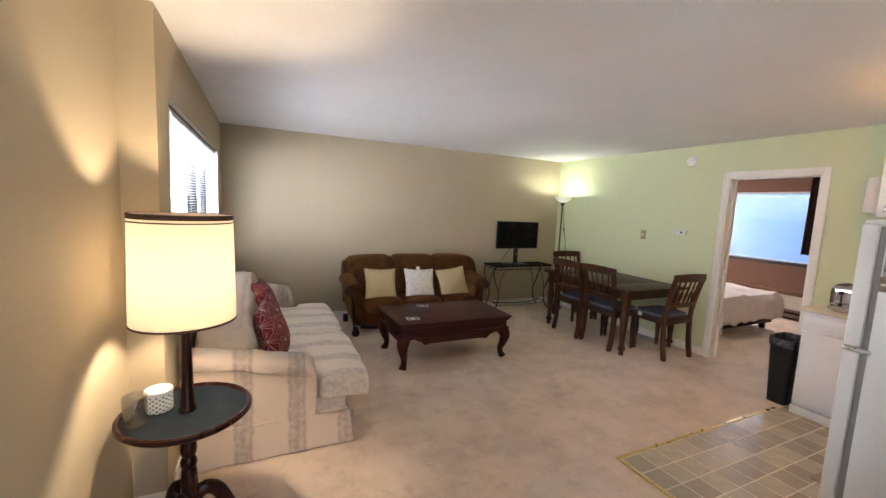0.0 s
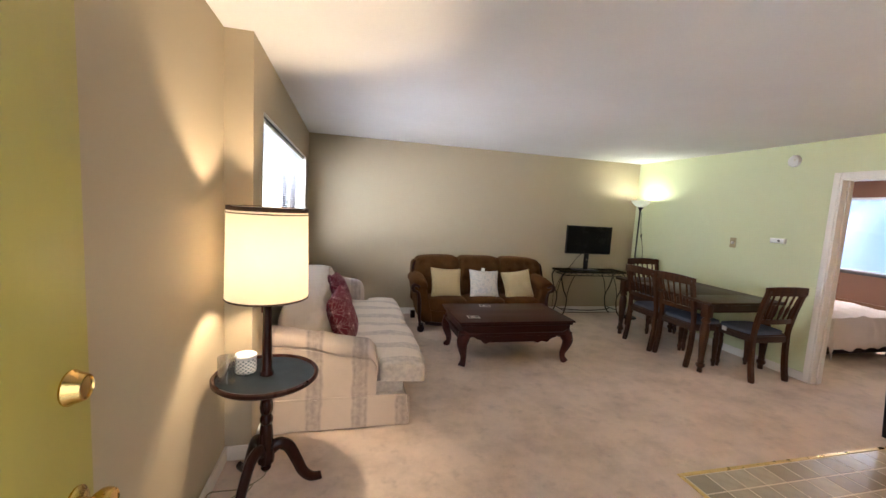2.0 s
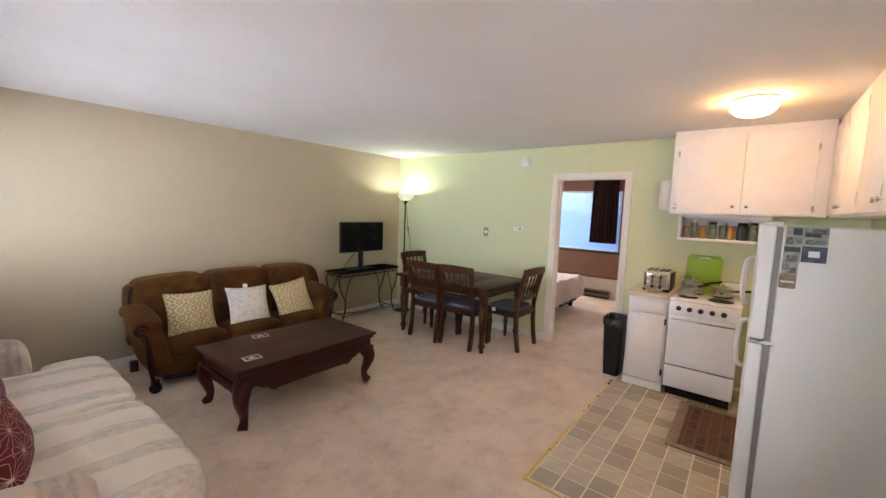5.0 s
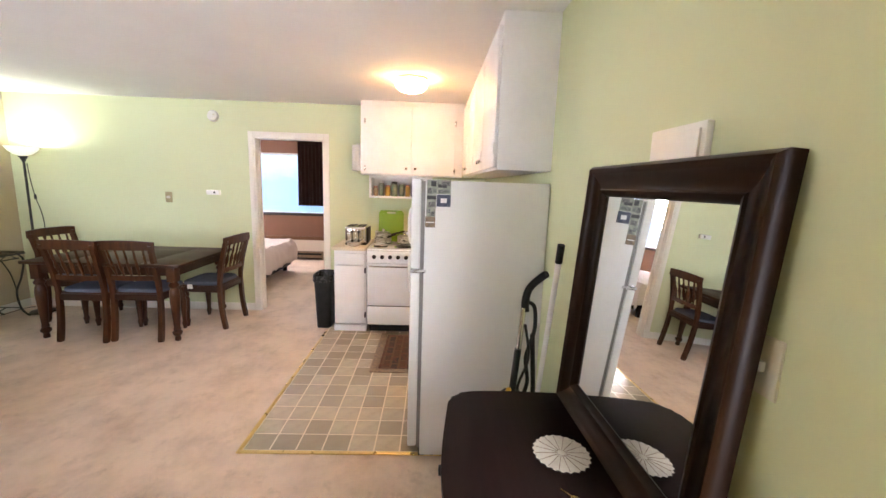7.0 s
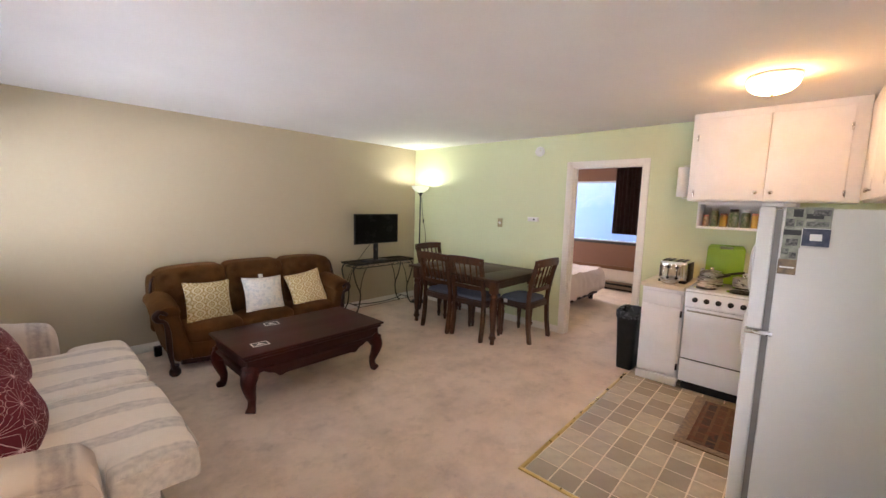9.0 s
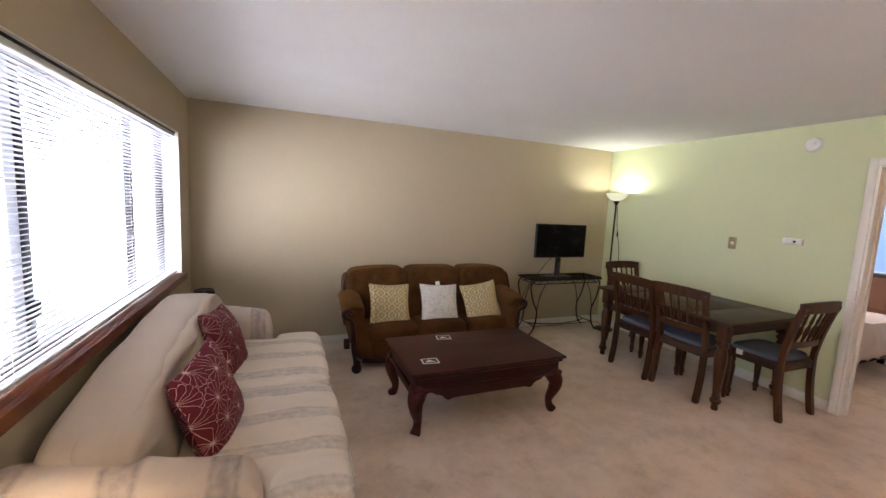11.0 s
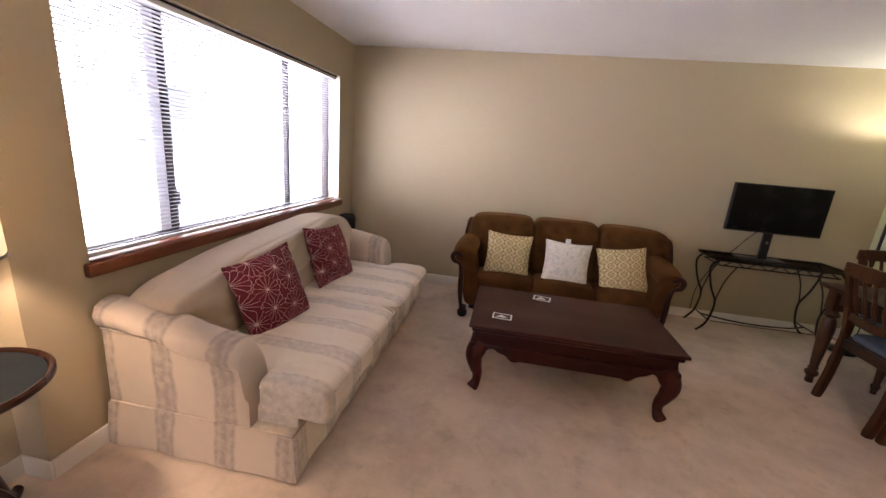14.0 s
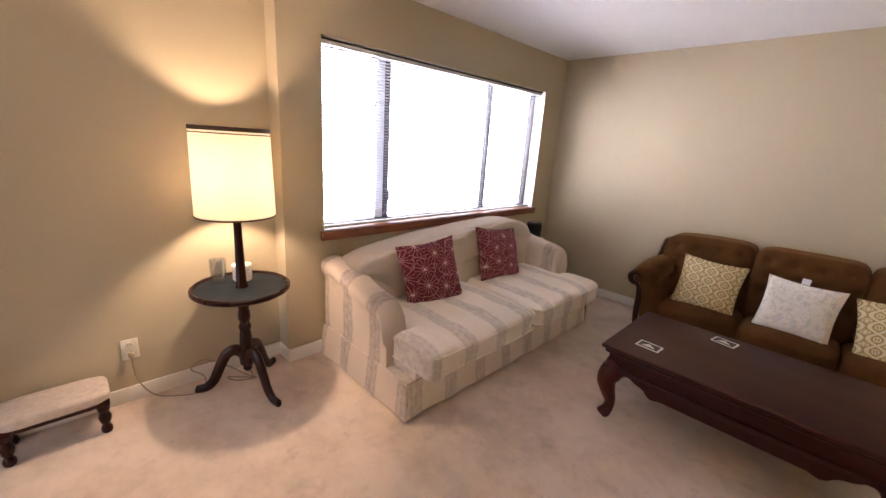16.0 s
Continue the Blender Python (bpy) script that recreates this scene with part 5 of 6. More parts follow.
part("apron", box((X0 + 0.098, Y0 + 0.075, 0.64), (X1 - 0.098, Y0 + 0.098, 0.736)), walnut_wood, dt)
part("apron", box((X0 + 0.098, Y1 - 0.098, 0.64), (X1 - 0.098, Y1 - 0.075, 0.736)), walnut_wood, dt)
leg_profile = [(0.0, 0.0), (0.024, 0.0), (0.027, 0.012), (0.023, 0.045), (0.040, 0.065), (0.043, 0.085), (0.026, 0.105), (0.034, 0.118), (0.026, 0.132), (0.030, 0.18), (0.036, 0.27), (0.044, 0.39), (0.046, 0.45), (0.040, 0.50), (0.030, 0.525), (0.044, 0.54), (0.046, 0.555), (0.032, 0.575), (0.032, 0.59), (0.0, 0.59)]
for x in (X0 + 0.085, X1 - 0.085):
    for y in (Y0 + 0.105, Y1 - 0.085):
        bm = lathe(leg_profile, 18, Matrix.Translation((x, y, 0)))
        box((x - 0.04, y - 0.04, 0.585), (x + 0.04, y + 0.04, 0.735), 0.004, bm)
        part("leg", bm, walnut_leg, dt)


def chair():
    """A slat-back chair facing +y, its middle over the origin."""
    c = thing("dining_chair", "dark walnut slat-back dining chair with blue-grey seat pad", "chair", "chairs round the dining table")
    for sx in (-1, 1):
        x = sx * 0.195
        line = spline([(x, -0.235, 0.0), (x, -0.205, 0.20), (x, -0.195, 0.44), (x, -0.215, 0.62), (x + sx * 0.004, -0.262, 0.82), (x + sx * 0.008, -0.292, 0.915)], 5)
        b = bmesh.new()
        prev = None
        for i, p in enumerate(line):
            w = 0.019 - 0.003 * i / len(line)
            ring = [b.verts.new((p.x + u * w, p.y + v * 0.021, p.z)) for u, v in ((-1, -1), (1, -1), (1, 1), (-1, 1))]
            if prev:
                for k in range(4):
                    b.faces.new((prev[k], prev[(k + 1) % 4], ring[(k + 1) % 4], ring[k]))
            else:
                b.faces.new(ring)
            prev = ring
        b.faces.new(prev)
        bmesh.ops.bevel(b, geom=[e for e in b.edges if abs(e.verts[0].co.z - e.verts[1].co.z) > 0.01], offset=0.005, segments=2, affect="EDGES")
        part("back_leg", b, walnut_leg, c)
        part("front_leg", lathe([(0.0, 0.0), (0.016, 0.0), (0.018, 0.03), (0.024, 0.05), (0.026, 0.065), (0.018, 0.08), (0.021, 0.12), (0.028, 0.24), (0.030, 0.29), (0.021, 0.32), (0.029, 0.335), (0.029, 0.345), (0.024, 0.36), (0.026, 0.44), (0.0, 0.44)], 14, Matrix.Translation((sx * 0.20, 0.19, 0))), walnut_leg, c)
        part("side_rail", box((x - 0.012, -0.185, 0.385), (x + 0.012, 0.17, 0.445), 0.003), walnut_wood, c)
    part("front_rail", box((-0.185, 0.178, 0.385), (0.185, 0.202, 0.445), 0.003), walnut_wood, c)
    part("back_rail", box((-0.18, -0.205, 0.385), (0.18, -0.182, 0.445), 0.003), walnut_wood, c)

    def bowed(z, h, y, w, rise, name):
        n = 14
        b = bmesh.new()
        rows = []
        for i in range(n + 1):
            u = -1 + 2 * i / n
            yy = y - 0.022 * (1 - u * u)
            top = z + h / 2 + rise * (1 - u * u)
            rows.append([b.verts.new((u * w, yy + s * 0.011, zz)) for s, zz in ((-1, z - h / 2), (1, z - h / 2), (1, top), (-1, top))])
        for p, q in zip(rows, rows[1:]):
            for k in range(4):
                b.faces.new((p[k], p[(k + 1) % 4], q[(k + 1) % 4], q[k]))
        b.faces.new(rows[0]), b.faces.new(rows[-1])
        part(name, b, walnut_leg, c)
    bowed(0.912, 0.075, -0.288, 0.232, 0.012, "crest_rail")
    bowed(0.605, 0.045, -0.212, 0.185, 0.0, "lower_rail")
    for i in range(5):
        u = (i - 2) / 2
        x = u * 0.135
        a, d = Vector((x * 0.95, -0.212 - 0.021 * (1 - u * u * 0.5), 0.62)), Vector((x * 1.08, -0.286 - 0.02 * (1 - u * u * 0.5), 0.885))
        pts = [a.lerp(d, i2 / 12) for i2 in range(13)]
        part("spindle", tube(pts, [0.008, 0.009, 0.011, 0.014, 0.016, 0.016, 0.012, 0.008, 0.012, 0.010, 0.009, 0.009, 0.009], 8), walnut_leg, c)
    part("seat", box((-0.215, -0.19, 0.443), (0.215, 0.215, 0.458), 0.006), walnut_wood, c)
    part("seat_pad", soft((0, 0.012, 0.472), (0.41, 0.395, 0.05), 5, 10), seat_blue, c, "blue-grey padded cushion")
    return c


c0 = chair()
c0.matrix_world = pose(4.285, 3.865, 0, 0, 0, -91) @ Matrix.Diagonal((1.1, 1.0, 1.025, 1))
copy_thing(c0, pose(4.325, 3.40, 0, 0, 0, -89))
tagged_chair = copy_thing(c0, pose(4.675, 2.985, 0, 0, 0, -1))
part("seat_tag", box((-0.223, 0.07, 0.425), (-0.219, 0.12, 0.468)), paper_white, tagged_chair, "white care tag")
copy_thing(c0, pose(4.76, 4.43, 0, 0, 0, 178))

# things on the east wall
sd = thing("smoke_detector", "round white smoke detector", "smoke detector")
part("housing", lathe([(0.0, 0.0), (0.062, 0.0), (0.062, 0.016), (0.052, 0.030), (0.0, 0.034)], 28, Matrix.Translation((EAST, 3.095, 2.255)) @ pose(0, 0, 0, 0, -90)), white_plastic, sd)
part("button", lathe([(0.0, 0.034), (0.010, 0.034), (0.010, 0.037), (0.0, 0.037)], 14, Matrix.Translation((EAST, 3.075, 2.265)) @ pose(0, 0, 0, 0, -90)), plate_ivory, sd)
sw = thing("light_switch", "tarnished brass dimmer switch plate", "switch")
part("cover_plate", box((EAST - 0.007, 3.615, 1.275), (EAST, 3.69, 1.395), 0.002), plate_gold, sw)
part("knob", lathe([(0.0, 0.0), (0.017, 0.0), (0.015, 0.018), (0.0, 0.02)], 16, Matrix.Translation((EAST - 0.007, 3.652, 1.335)) @ pose(0, 0, 0, 0, -90)), plate_ivory, sw)
th = thing("thermostat", "small horizontal white wall thermostat", "thermostat")
part("housing", box((EAST - 0.028, 3.075, 1.378), (EAST, 3.215, 1.432), 0.006), white_plastic, th)
part("dial", lathe([(0.0, 0.0), (0.012, 0.0), (0.010, 0.008), (0.0, 0.008)], 14, Matrix.Translation((EAST - 0.028, 3.12, 1.405)) @ pose(0, 0, 0, 0, -90)), black_plastic, th)
part("end_cap", box((EAST - 0.027, 3.062, 1.376), (EAST, 3.0745, 1.434), 0.002), plate_ivory, th)


# ---- front door ----
fd = thing("door_2", "olive yellow painted front door, swung open, with brass knobs", "door", kind="structure", m=pose(0.03, -0.045, 0.012, 0, 0, 91.0))
part("leaf", box((0, 0.0, 0), (0.845, 0.044, 2.02), 0.003), door_paint, fd)


def round_knob(place, deadbolt):
    m = Matrix.Translation(place) @ pose(0, 0, 0, 90)
    if deadbolt:
        return lathe([(0.0, 0.0), (0.033, 0.0), (0.034, 0.004), (0.030, 0.010), (0.027, 0.022), (0.024, 0.028), (0.021, 0.029), (0.020, 0.026), (0.0, 0.026)], 28, m)
    return lathe([(0.0, 0.0), (0.036, 0.0), (0.037, 0.004), (0.030, 0.010), (0.014, 0.014), (0.013, 0.026), (0.020, 0.032), (0.027, 0.042), (0.028, 0.052), (0.025, 0.062), (0.022, 0.064), (0.020, 0.062), (0.0, 0.062)], 28, m)


part("deadbolt", round_knob((0.783, 0.0, 1.165), True), brass, fd, "round brass deadbolt cylinder")
part("doorknob", round_knob((0.783, 0.0, 0.925), False), brass, fd, "round brass doorknob")
part("edge_plate", box((0.845, 0.010, 0.88), (0.8462, 0.034, 0.97)), brass, fd)
for z in (0.25, 1.0, 1.78):
    part("hinge", lathe([(0.0, 0.0), (0.007, 0.0), (0.007, 0.09), (0.0, 0.09)], 10, Matrix.Translation((-0.008, 0.046, z))), brass, fd)

# ---- dresser with the mirror ----
dr = thing("dresser", "dark espresso wood dresser with bowed top", "dresser")
bow = [(1.00, 0.012), (1.845, 0.012), (1.852, 0.30), (1.845, 0.455), (1.805, 0.525), (1.70, 0.548), (1.42, 0.572), (1.15, 0.548), (1.04, 0.525), (1.00, 0.45)]
smooth_bow = [(p.x, p.y) for p in spline([(u, v, 0) for u, v in bow[2:]], 5)]
part("top", slab(bow[:2] + smooth_bow, 0.028, Matrix.Translation((0, 0, 0.772)), None, 0.008), espresso_wood, dr)
inner = [(1.425 + (u - 1.425) * 0.955, 0.02 + (v - 0.012) * 0.955) for u, v in bow[:2] + smooth_bow]
part("body", slab(inner, 0.66, Matrix.Translation((0, 0, 0.11))), espresso_wood, dr)
for z in (0.15, 0.36, 0.57):
    part("drawer_front", slab([(1.06, 0.505), (1.42, 0.545), (1.79, 0.505), (1.79, 0.52), (1.42, 0.562), (1.06, 0.52)], 0.185, Matrix.Translation((0, 0, z)), None, 0.004), espresso_wood, dr)
    for x in (1.24, 1.60):
        part("drawer_knob", lathe([(0.0, 0.0), (0.008, 0.0), (0.008, 0.012), (0.017, 0.02), (0.015, 0.03), (0.0, 0.032)], 14, Matrix.Translation((x, 0.542, z + 0.09)) @ pose(0, 0, 0, -90)), black_iron, dr)
for x in (1.05, 1.79):
    for y in (0.06, 0.46):
        part("foot", lathe([(0.0, 0.0), (0.022, 0.0), (0.034, 0.05), (0.030, 0.11), (0.0, 0.11)], 14, Matrix.Translation((x, y, 0))), espresso_wood, dr)

# the mirror leans back against the wall
MW, MH = 0.735, 0.848
lean = 3.5
mr = thing("wall_mirror", "rectangular mirror in a wide dark wooden frame, leaning on the dresser", "mirror", m=Matrix.Translation((1.4625, 0.078, 0.8005)) @ pose(0, 0, 0, 0, 0, 1.5) @ pose(0, 0, 0, lean))
FW = 0.096


def frame_side(length):
    """A mitred moulding, made along x with its outer edge at v = 0."""
    prof = [(0.0, 0.0), (0.0, 0.030), (0.010, 0.044), (0.022, 0.040), (0.026, 0.034), (0.060, 0.022), (0.072, 0.022), (0.077, 0.027), (0.086, 0.023), (FW, 0.010), (FW, 0.0)]
    b = bmesh.new()
    ends = [[b.verts.new((s * (length / 2 - v), d, v)) for v, d in prof] for s in (-1, 1)]
    for i in range(len(prof)):
        j = (i + 1) % len(prof)
        b.faces.new((ends[0][i], ends[1][i], ends[1][j], ends[0][j]))
    b.faces.new(ends[0]), b.faces.new(ends[1])
    return b


for length, m in ((MW, pose(0, 0, 0)), (MW, pose(0, 0, MH, 0, 180, 0)), (MH, pose(-MW / 2, 0, MH / 2, 0, 90, 0)), (MH, pose(MW / 2, 0, MH / 2, 0, -90, 0))):
    part("frame_side", frame_side(length), mirror_wood, mr, m=m)
part("mirror_glass", box((-MW / 2 + FW - 0.004, 0.004, FW - 0.004), (MW / 2 - FW + 0.004, 0.010, MH - FW + 0.004)), mirror_silver, mr, "silvered mirror glass")
part("backing", box((-MW / 2 + 0.02, -0.008, 0.02), (MW / 2 - 0.02, -0.001, MH - 0.02)), black_plastic, mr)

doily = thing("doily", "round white crocheted doily with dark spokes", "doily", m=pose(1.50, 0.215, 0.8005))
pts = [(0.083 * (1 + 0.035 * math.cos(24 * a)) * math.cos(a), 0.083 * (1 + 0.035 * math.cos(24 * a)) * math.sin(a)) for a in [2 * math.pi * i / 144 for i in range(144)]]
part("cloth", slab(pts, 0.0022, Matrix.Identity(4)), lace, doily)
for i in range(16):
    a = 2 * math.pi * i / 16
    part("spoke", tube([(0.012 * math.cos(a), 0.012 * math.sin(a), 0.0024), (0.076 * math.cos(a), 0.076 * math.sin(a), 0.0024)], 0.0011, 5), tin_brown, doily)
part("edging", tube([(p[0], p[1], 0.0018) for p in pts + pts[:1]], 0.0016, 5), espresso_wood, doily)
key = thing("key", "small brass key lying on the dresser", "key", m=pose(1.33, 0.235, 0.8005, 0, 0, 40))
part("bow", lathe([(0.004, 0.0), (0.010, 0.0), (0.010, 0.002), (0.004, 0.002)], 16), brass, key)
part("blade", box((0.009, -0.0025, 0.0002), (0.042, 0.0025, 0.0018)), brass, key)

panel = thing("breaker_panel", "white wall panel cover above the mirror", "panel")
part("cover", box((1.345, 0.0, 1.48), (1.565, 0.018, 1.733), 0.004), white_trim, panel)
part("lid", box((1.360, 0.018, 1.495), (1.550, 0.024, 1.718), 0.002), white_trim, panel)
sw2 = thing("light_switch", "white light switch plate on the green wall", "switch")
part("cover_plate", box((1.090, 0.0, 1.21), (1.16, 0.006, 1.322), 0.002), plate_ivory, sw2)
part("toggle", box((1.117, 0.006, 1.255), (1.128, 0.018, 1.275), 0.002), white_plastic, sw2)

# ---- kitchen ----
KX0, KY1 = 2.555, 1.69
solo("floor_kitchen", box((KX0, 0.0, 0.0), (EAST - 0.001, KY1, 0.005)), grout, "vinyl kitchen floor with pale joints", "floor", kind="structure")
strip = thing("floor_strip", "thin brass carpet edging strip", "edging strip")
part("strip", box((KX0 - 0.022, 0.0, 0.0), (KX0 + 0.004, KY1 + 0.022, 0.009), 0.003), brass_strip_metal, strip)
part("strip", box((KX0 + 0.0045, KY1 - 0.004, 0.0), (4.46, KY1 + 0.022, 0.009), 0.003), brass_strip_metal, strip)

FX0, FX1 = 2.50, 3.16
fr = thing("refrigerator", "white two-door refrigerator with chrome hinge bracket", "refrigerator")
part("body", box((FX0, 0.004, 0.03), (FX1, 0.652, 1.595), 0.008), fridge_skin, fr)
part("gasket", box((FX0 + 0.012, 0.652, 0.075), (FX1 - 0.012, 0.672, 1.59)), gasket, fr, "dark rubber door seal")
part("freezer_door", box((FX0, 0.672, 1.128), (FX1, 0.722, 1.600), 0.010), fridge_skin, fr)
part("fridge_door", box((FX0, 0.672, 0.085), (FX1, 0.722, 1.108), 0.010), fridge_skin, fr)
part("hinge_bracket", box((FX0 - 0.004, 0.640, 1.108), (FX0 + 0.035, 0.725, 1.124), 0.003), steel, fr, "chrome middle hinge bracket")
part("top_hinge", box((FX0 + 0.005, 0.655, 1.600), (FX0 + 0.05, 0.715, 1.614), 0.003), white_plastic, fr)
part("kick_grille", box((FX0 + 0.01, 0.62, 0.02), (FX1 - 0.01, 0.66, 0.075), 0.004), black_plastic, fr)
for z0, z1 in ((1.17, 1.42), (0.83, 1.085)):
    part("door_handle", tube(spline([(3.09, 0.720, z0), (3.09, 0.755, z0 + 0.02), (3.09, 0.762, (z0 + z1) / 2), (3.09, 0.755, z1 - 0.02), (3.09, 0.720, z1)], 5), 0.012, 10), white_plastic, fr)
for x in (FX0 + 0.05, FX1 - 0.05):
    for y in (0.08, 0.58):
        part("foot", lathe([(0.0, 0.0), (0.018, 0.0), (0.018, 0.032), (0.0, 0.032)], 12, Matrix.Translation((x, y, 0.0045))), black_plastic, fr)
shots = [(0.618, 1.560, 0.052, 0.075, "pale", ((-0.4, 0.05, 0.1, 0.42, 0), (0.0, -0.42, 0.45, -0.05, 1), (-0.45, -0.4, -0.1, -0.12, 2))),
         (0.557, 1.562, 0.070, 0.074, "pale", ((-0.45, 0.1, 0.2, 0.4, 1), (-0.2, -0.05, 0.45, 0.18, 0), (-0.42, -0.42, 0.42, -0.18, 2))),
         (0.620, 1.487, 0.050, 0.070, "pale", ((-0.48, 0.15, 0.48, 0.42, 0), (-0.35, -0.4, 0.3, -0.05, 1))),
         (0.557, 1.492, 0.072, 0.062, "navy", ((-0.22, -0.18, 0.22, 0.2, 3), (-0.4, -0.4, 0.4, -0.3, 4))),
         (0.622, 1.430, 0.048, 0.044, "pale", ((-0.4, -0.4, 0.0, 0.1, 1), (0.05, -0.1, 0.45, 0.4, 2))),
         (0.624, 1.380, 0.052, 0.056, "tan", ((-0.4, -0.08, 0.4, 0.02, 3),))]
inks = [card_dark, picture_dark, picture_green, paper_white, picture_blue]
for y, z, w, h, tone, marks in shots:
    label = {"pale": "small pale photo card on the refrigerator side", "navy": "dark blue card with a white square", "tan": "small tan card on the refrigerator side"}[tone]
    ph = thing("fridge_photo", label, "magnet", "photos on the refrigerator", pose(FX0 - 0.0005, y, z))
    part("card", box((-0.0018, -w / 2, -h / 2), (0, w / 2, h / 2)), {"pale": photo_pale, "navy": picture_blue, "tan": picture_tan}[tone], ph)
    for u0, v0, u1, v1, ink in marks:
        part("motif", box((-0.0023, u0 * w, v0 * h), (-0.0019, u1 * w, v1 * h)), inks[ink], ph)

# wall cupboards
CZ0, CZ1 = 1.66, TOP - 0.002
uc = thing("wall_cabinet", "white painted wall cabinet above the refrigerator", "cabinet", "kitchen wall cabinets")
part("body", box((2.53, 0.0, CZ0), (4.77, 0.285, CZ1), 0.002), cabinet_white, uc)
for a, b in ((2.55, 3.09), (3.10, 3.64), (3.65, 4.19), (4.20, 4.74)):
    d = part("cabinet_door", box((a, 0.286, CZ0 + 0.015), (b, 0.304, CZ1 - 0.06), 0.004), cabinet_white, uc)
    kx = b - 0.04 if int((a - 2.5) / 0.5) % 2 == 0 else a + 0.04
    part("knob", lathe([(0.0, 0.0), (0.006, 0.0), (0.006, 0.012), (0.014, 0.017), (0.013, 0.026), (0.0, 0.028)], 14, Matrix.Translation((kx, 0.304, CZ0 + 0.07)) @ pose(0, 0, 0, -90)), chrome, d, "round chrome knob")
    for z in (CZ0 + 0.08, CZ1 - 0.16):
        part("hinge", box((a - 0.006, 0.287, z), (a + 0.006, 0.309, z + 0.06), 0.002), cabinet_white, d)
uc2 = thing("wall_cabinet", "white painted two-door wall cabinet above the stove", "cabinet", "kitchen wall cabinets")
part("body", box((4.775, 0.30, CZ0), (EAST, 1.395, CZ1), 0.002), cabinet_white, uc2)
for a, b, ky in ((0.385, 0.848, 0.808), (0.853, 1.345, 0.908)):
    d = part("cabinet_door", box((4.756, a, CZ0 + 0.012), (4.7745, b, CZ1 - 0.055), 0.004), cabinet_white, uc2)
    part("knob", lathe([(0.0, 0.0), (0.006, 0.0), (0.006, 0.012), (0.015, 0.017), (0.014, 0.026), (0.0, 0.028)], 14, Matrix.Translation((4.756, ky, 1.735)) @ pose(0, 0, 0, 0, -90)), chrome, d, "round chrome knob")
    hy = a if a < 0.5 else b
    for z in (1.70, 2.19):
        part("hinge", box((4.752, hy - 0.005, z), (4.7745, hy + 0.009, z + 0.055), 0.002), steel, d)
pt = thing("paper_towel", "white paper towel roll hung upright beside the cabinet", "paper towel")
part("roll", lathe([(0.018, 0.0), (0.052, 0.0), (0.055, 0.006), (0.055, 0.270), (0.052, 0.276), (0.018, 0.276)], 28, Matrix.Translation((4.90, 1.457, 1.70))), paper_white, pt)
part("holder", tube([(4.90, 1.396, 1.99), (4.90, 1.457, 1.99), (4.90, 1.457, 1.685), (4.90, 1.396, 1.685)], 0.006, 8), white_plastic, pt)

sh = thing("spice_shelf", "white open shelf box under the wall cabinet", "shelf")
for lo, hi in (((4.86, 0.62, 1.41), (EAST - 0.012, 1.318, 1.432)), ((4.86, 1.296, 1.432), (EAST - 0.012, 1.318, 1.658)), ((4.86, 0.62, 1.432), (EAST - 0.012, 0.642, 1.658)), ((4.86, 0.642, 1.628), (4.88, 1.296, 1.658))):
    part("board", box(lo, hi, 0.002), cabinet_white, sh)
part("back", box((EAST - 0.012, 0.62, 1.41), (EAST - 0.002, 1.318, 1.658)), cabinet_white, sh)
rng = random.Random(4)
y = 1.285
while y > 0.72:
    w = rng.uniform(0.045, 0.085)
    h = rng.uniform(0.10, 0.175)
    mt = rng.choice([tin_red, tin_yellow, tin_red, tin_brown, card_dark, paper_white, tin_green])
    x = rng.uniform(4.91, 4.96)
    if rng.random() < 0.55:
        j = thing("spice_jar", "small food jar with printed label on the shelf", "jar", "jars on the shelf", pose(x, y - w / 2, 1.4325))
        part("jar", lathe([(0.0, 0.0), (w * 0.46, 0.0), (w * 0.48, 0.004), (w * 0.48, h * 0.8), (w * 0.36, h * 0.86), (0.0, h * 0.86)], 16), mt, j)
        part("lid", lathe([(0.0, h * 0.86), (w * 0.42, h * 0.86), (w * 0.42, h), (0.0, h)], 16), rng.choice([tin_red, black_plastic, white_plastic]), j)
    else:
        j = thing("food_box", "small printed food carton on the shelf", "carton", "cartons on the shelf", pose(x, y - w / 2, 1.4325))
        part("carton", box((-0.02, -w * 0.47, 0), (0.05, w * 0.47, h), 0.002), mt, j)
        part("label", box((-0.0212, -w * 0.34, h * 0.3), (-0.0201, w * 0.34, h * 0.7)), rng.choice([paper_white, tin_yellow, tin_red]), j)
    y -= w + 0.006

bc = thing("base_cabinet", "narrow white base cabinet with drawer", "cabinet")
part("body", box((4.475, 1.285, 0.085), (EAST - 0.004, 1.618, 0.875), 0.003), cabinet_white, bc)
part("kick", box((4.50, 1.30, 0.0045), (EAST - 0.004, 1.612, 0.085)), cabinet_white, bc)
part("plinth", box((4.462, 1.285, 0.0045), (4.4995, 1.622, 0.075), 0.003), cabinet_white, bc)
part("drawer_front", box((4.456, 1.30, 0.725), (4.4745, 1.605, 0.845), 0.004), cabinet_white, bc)
part("cabinet_door", box((4.456, 1.30, 0.095), (4.4745, 1.605, 0.715), 0.004), cabinet_white, bc)
for z in (0.16, 0.64):
    part("hinge", box((4.450, 1.288, z), (4.4745, 1.302, z + 0.055), 0.002), black_iron, bc)
ct = thing("countertop", "cream laminate countertop with rounded edge", "countertop")
part("slab", box((4.44, 1.282, 0.876), (EAST - 0.004, 1.635, 0.912), 0.008), counter_top, ct)

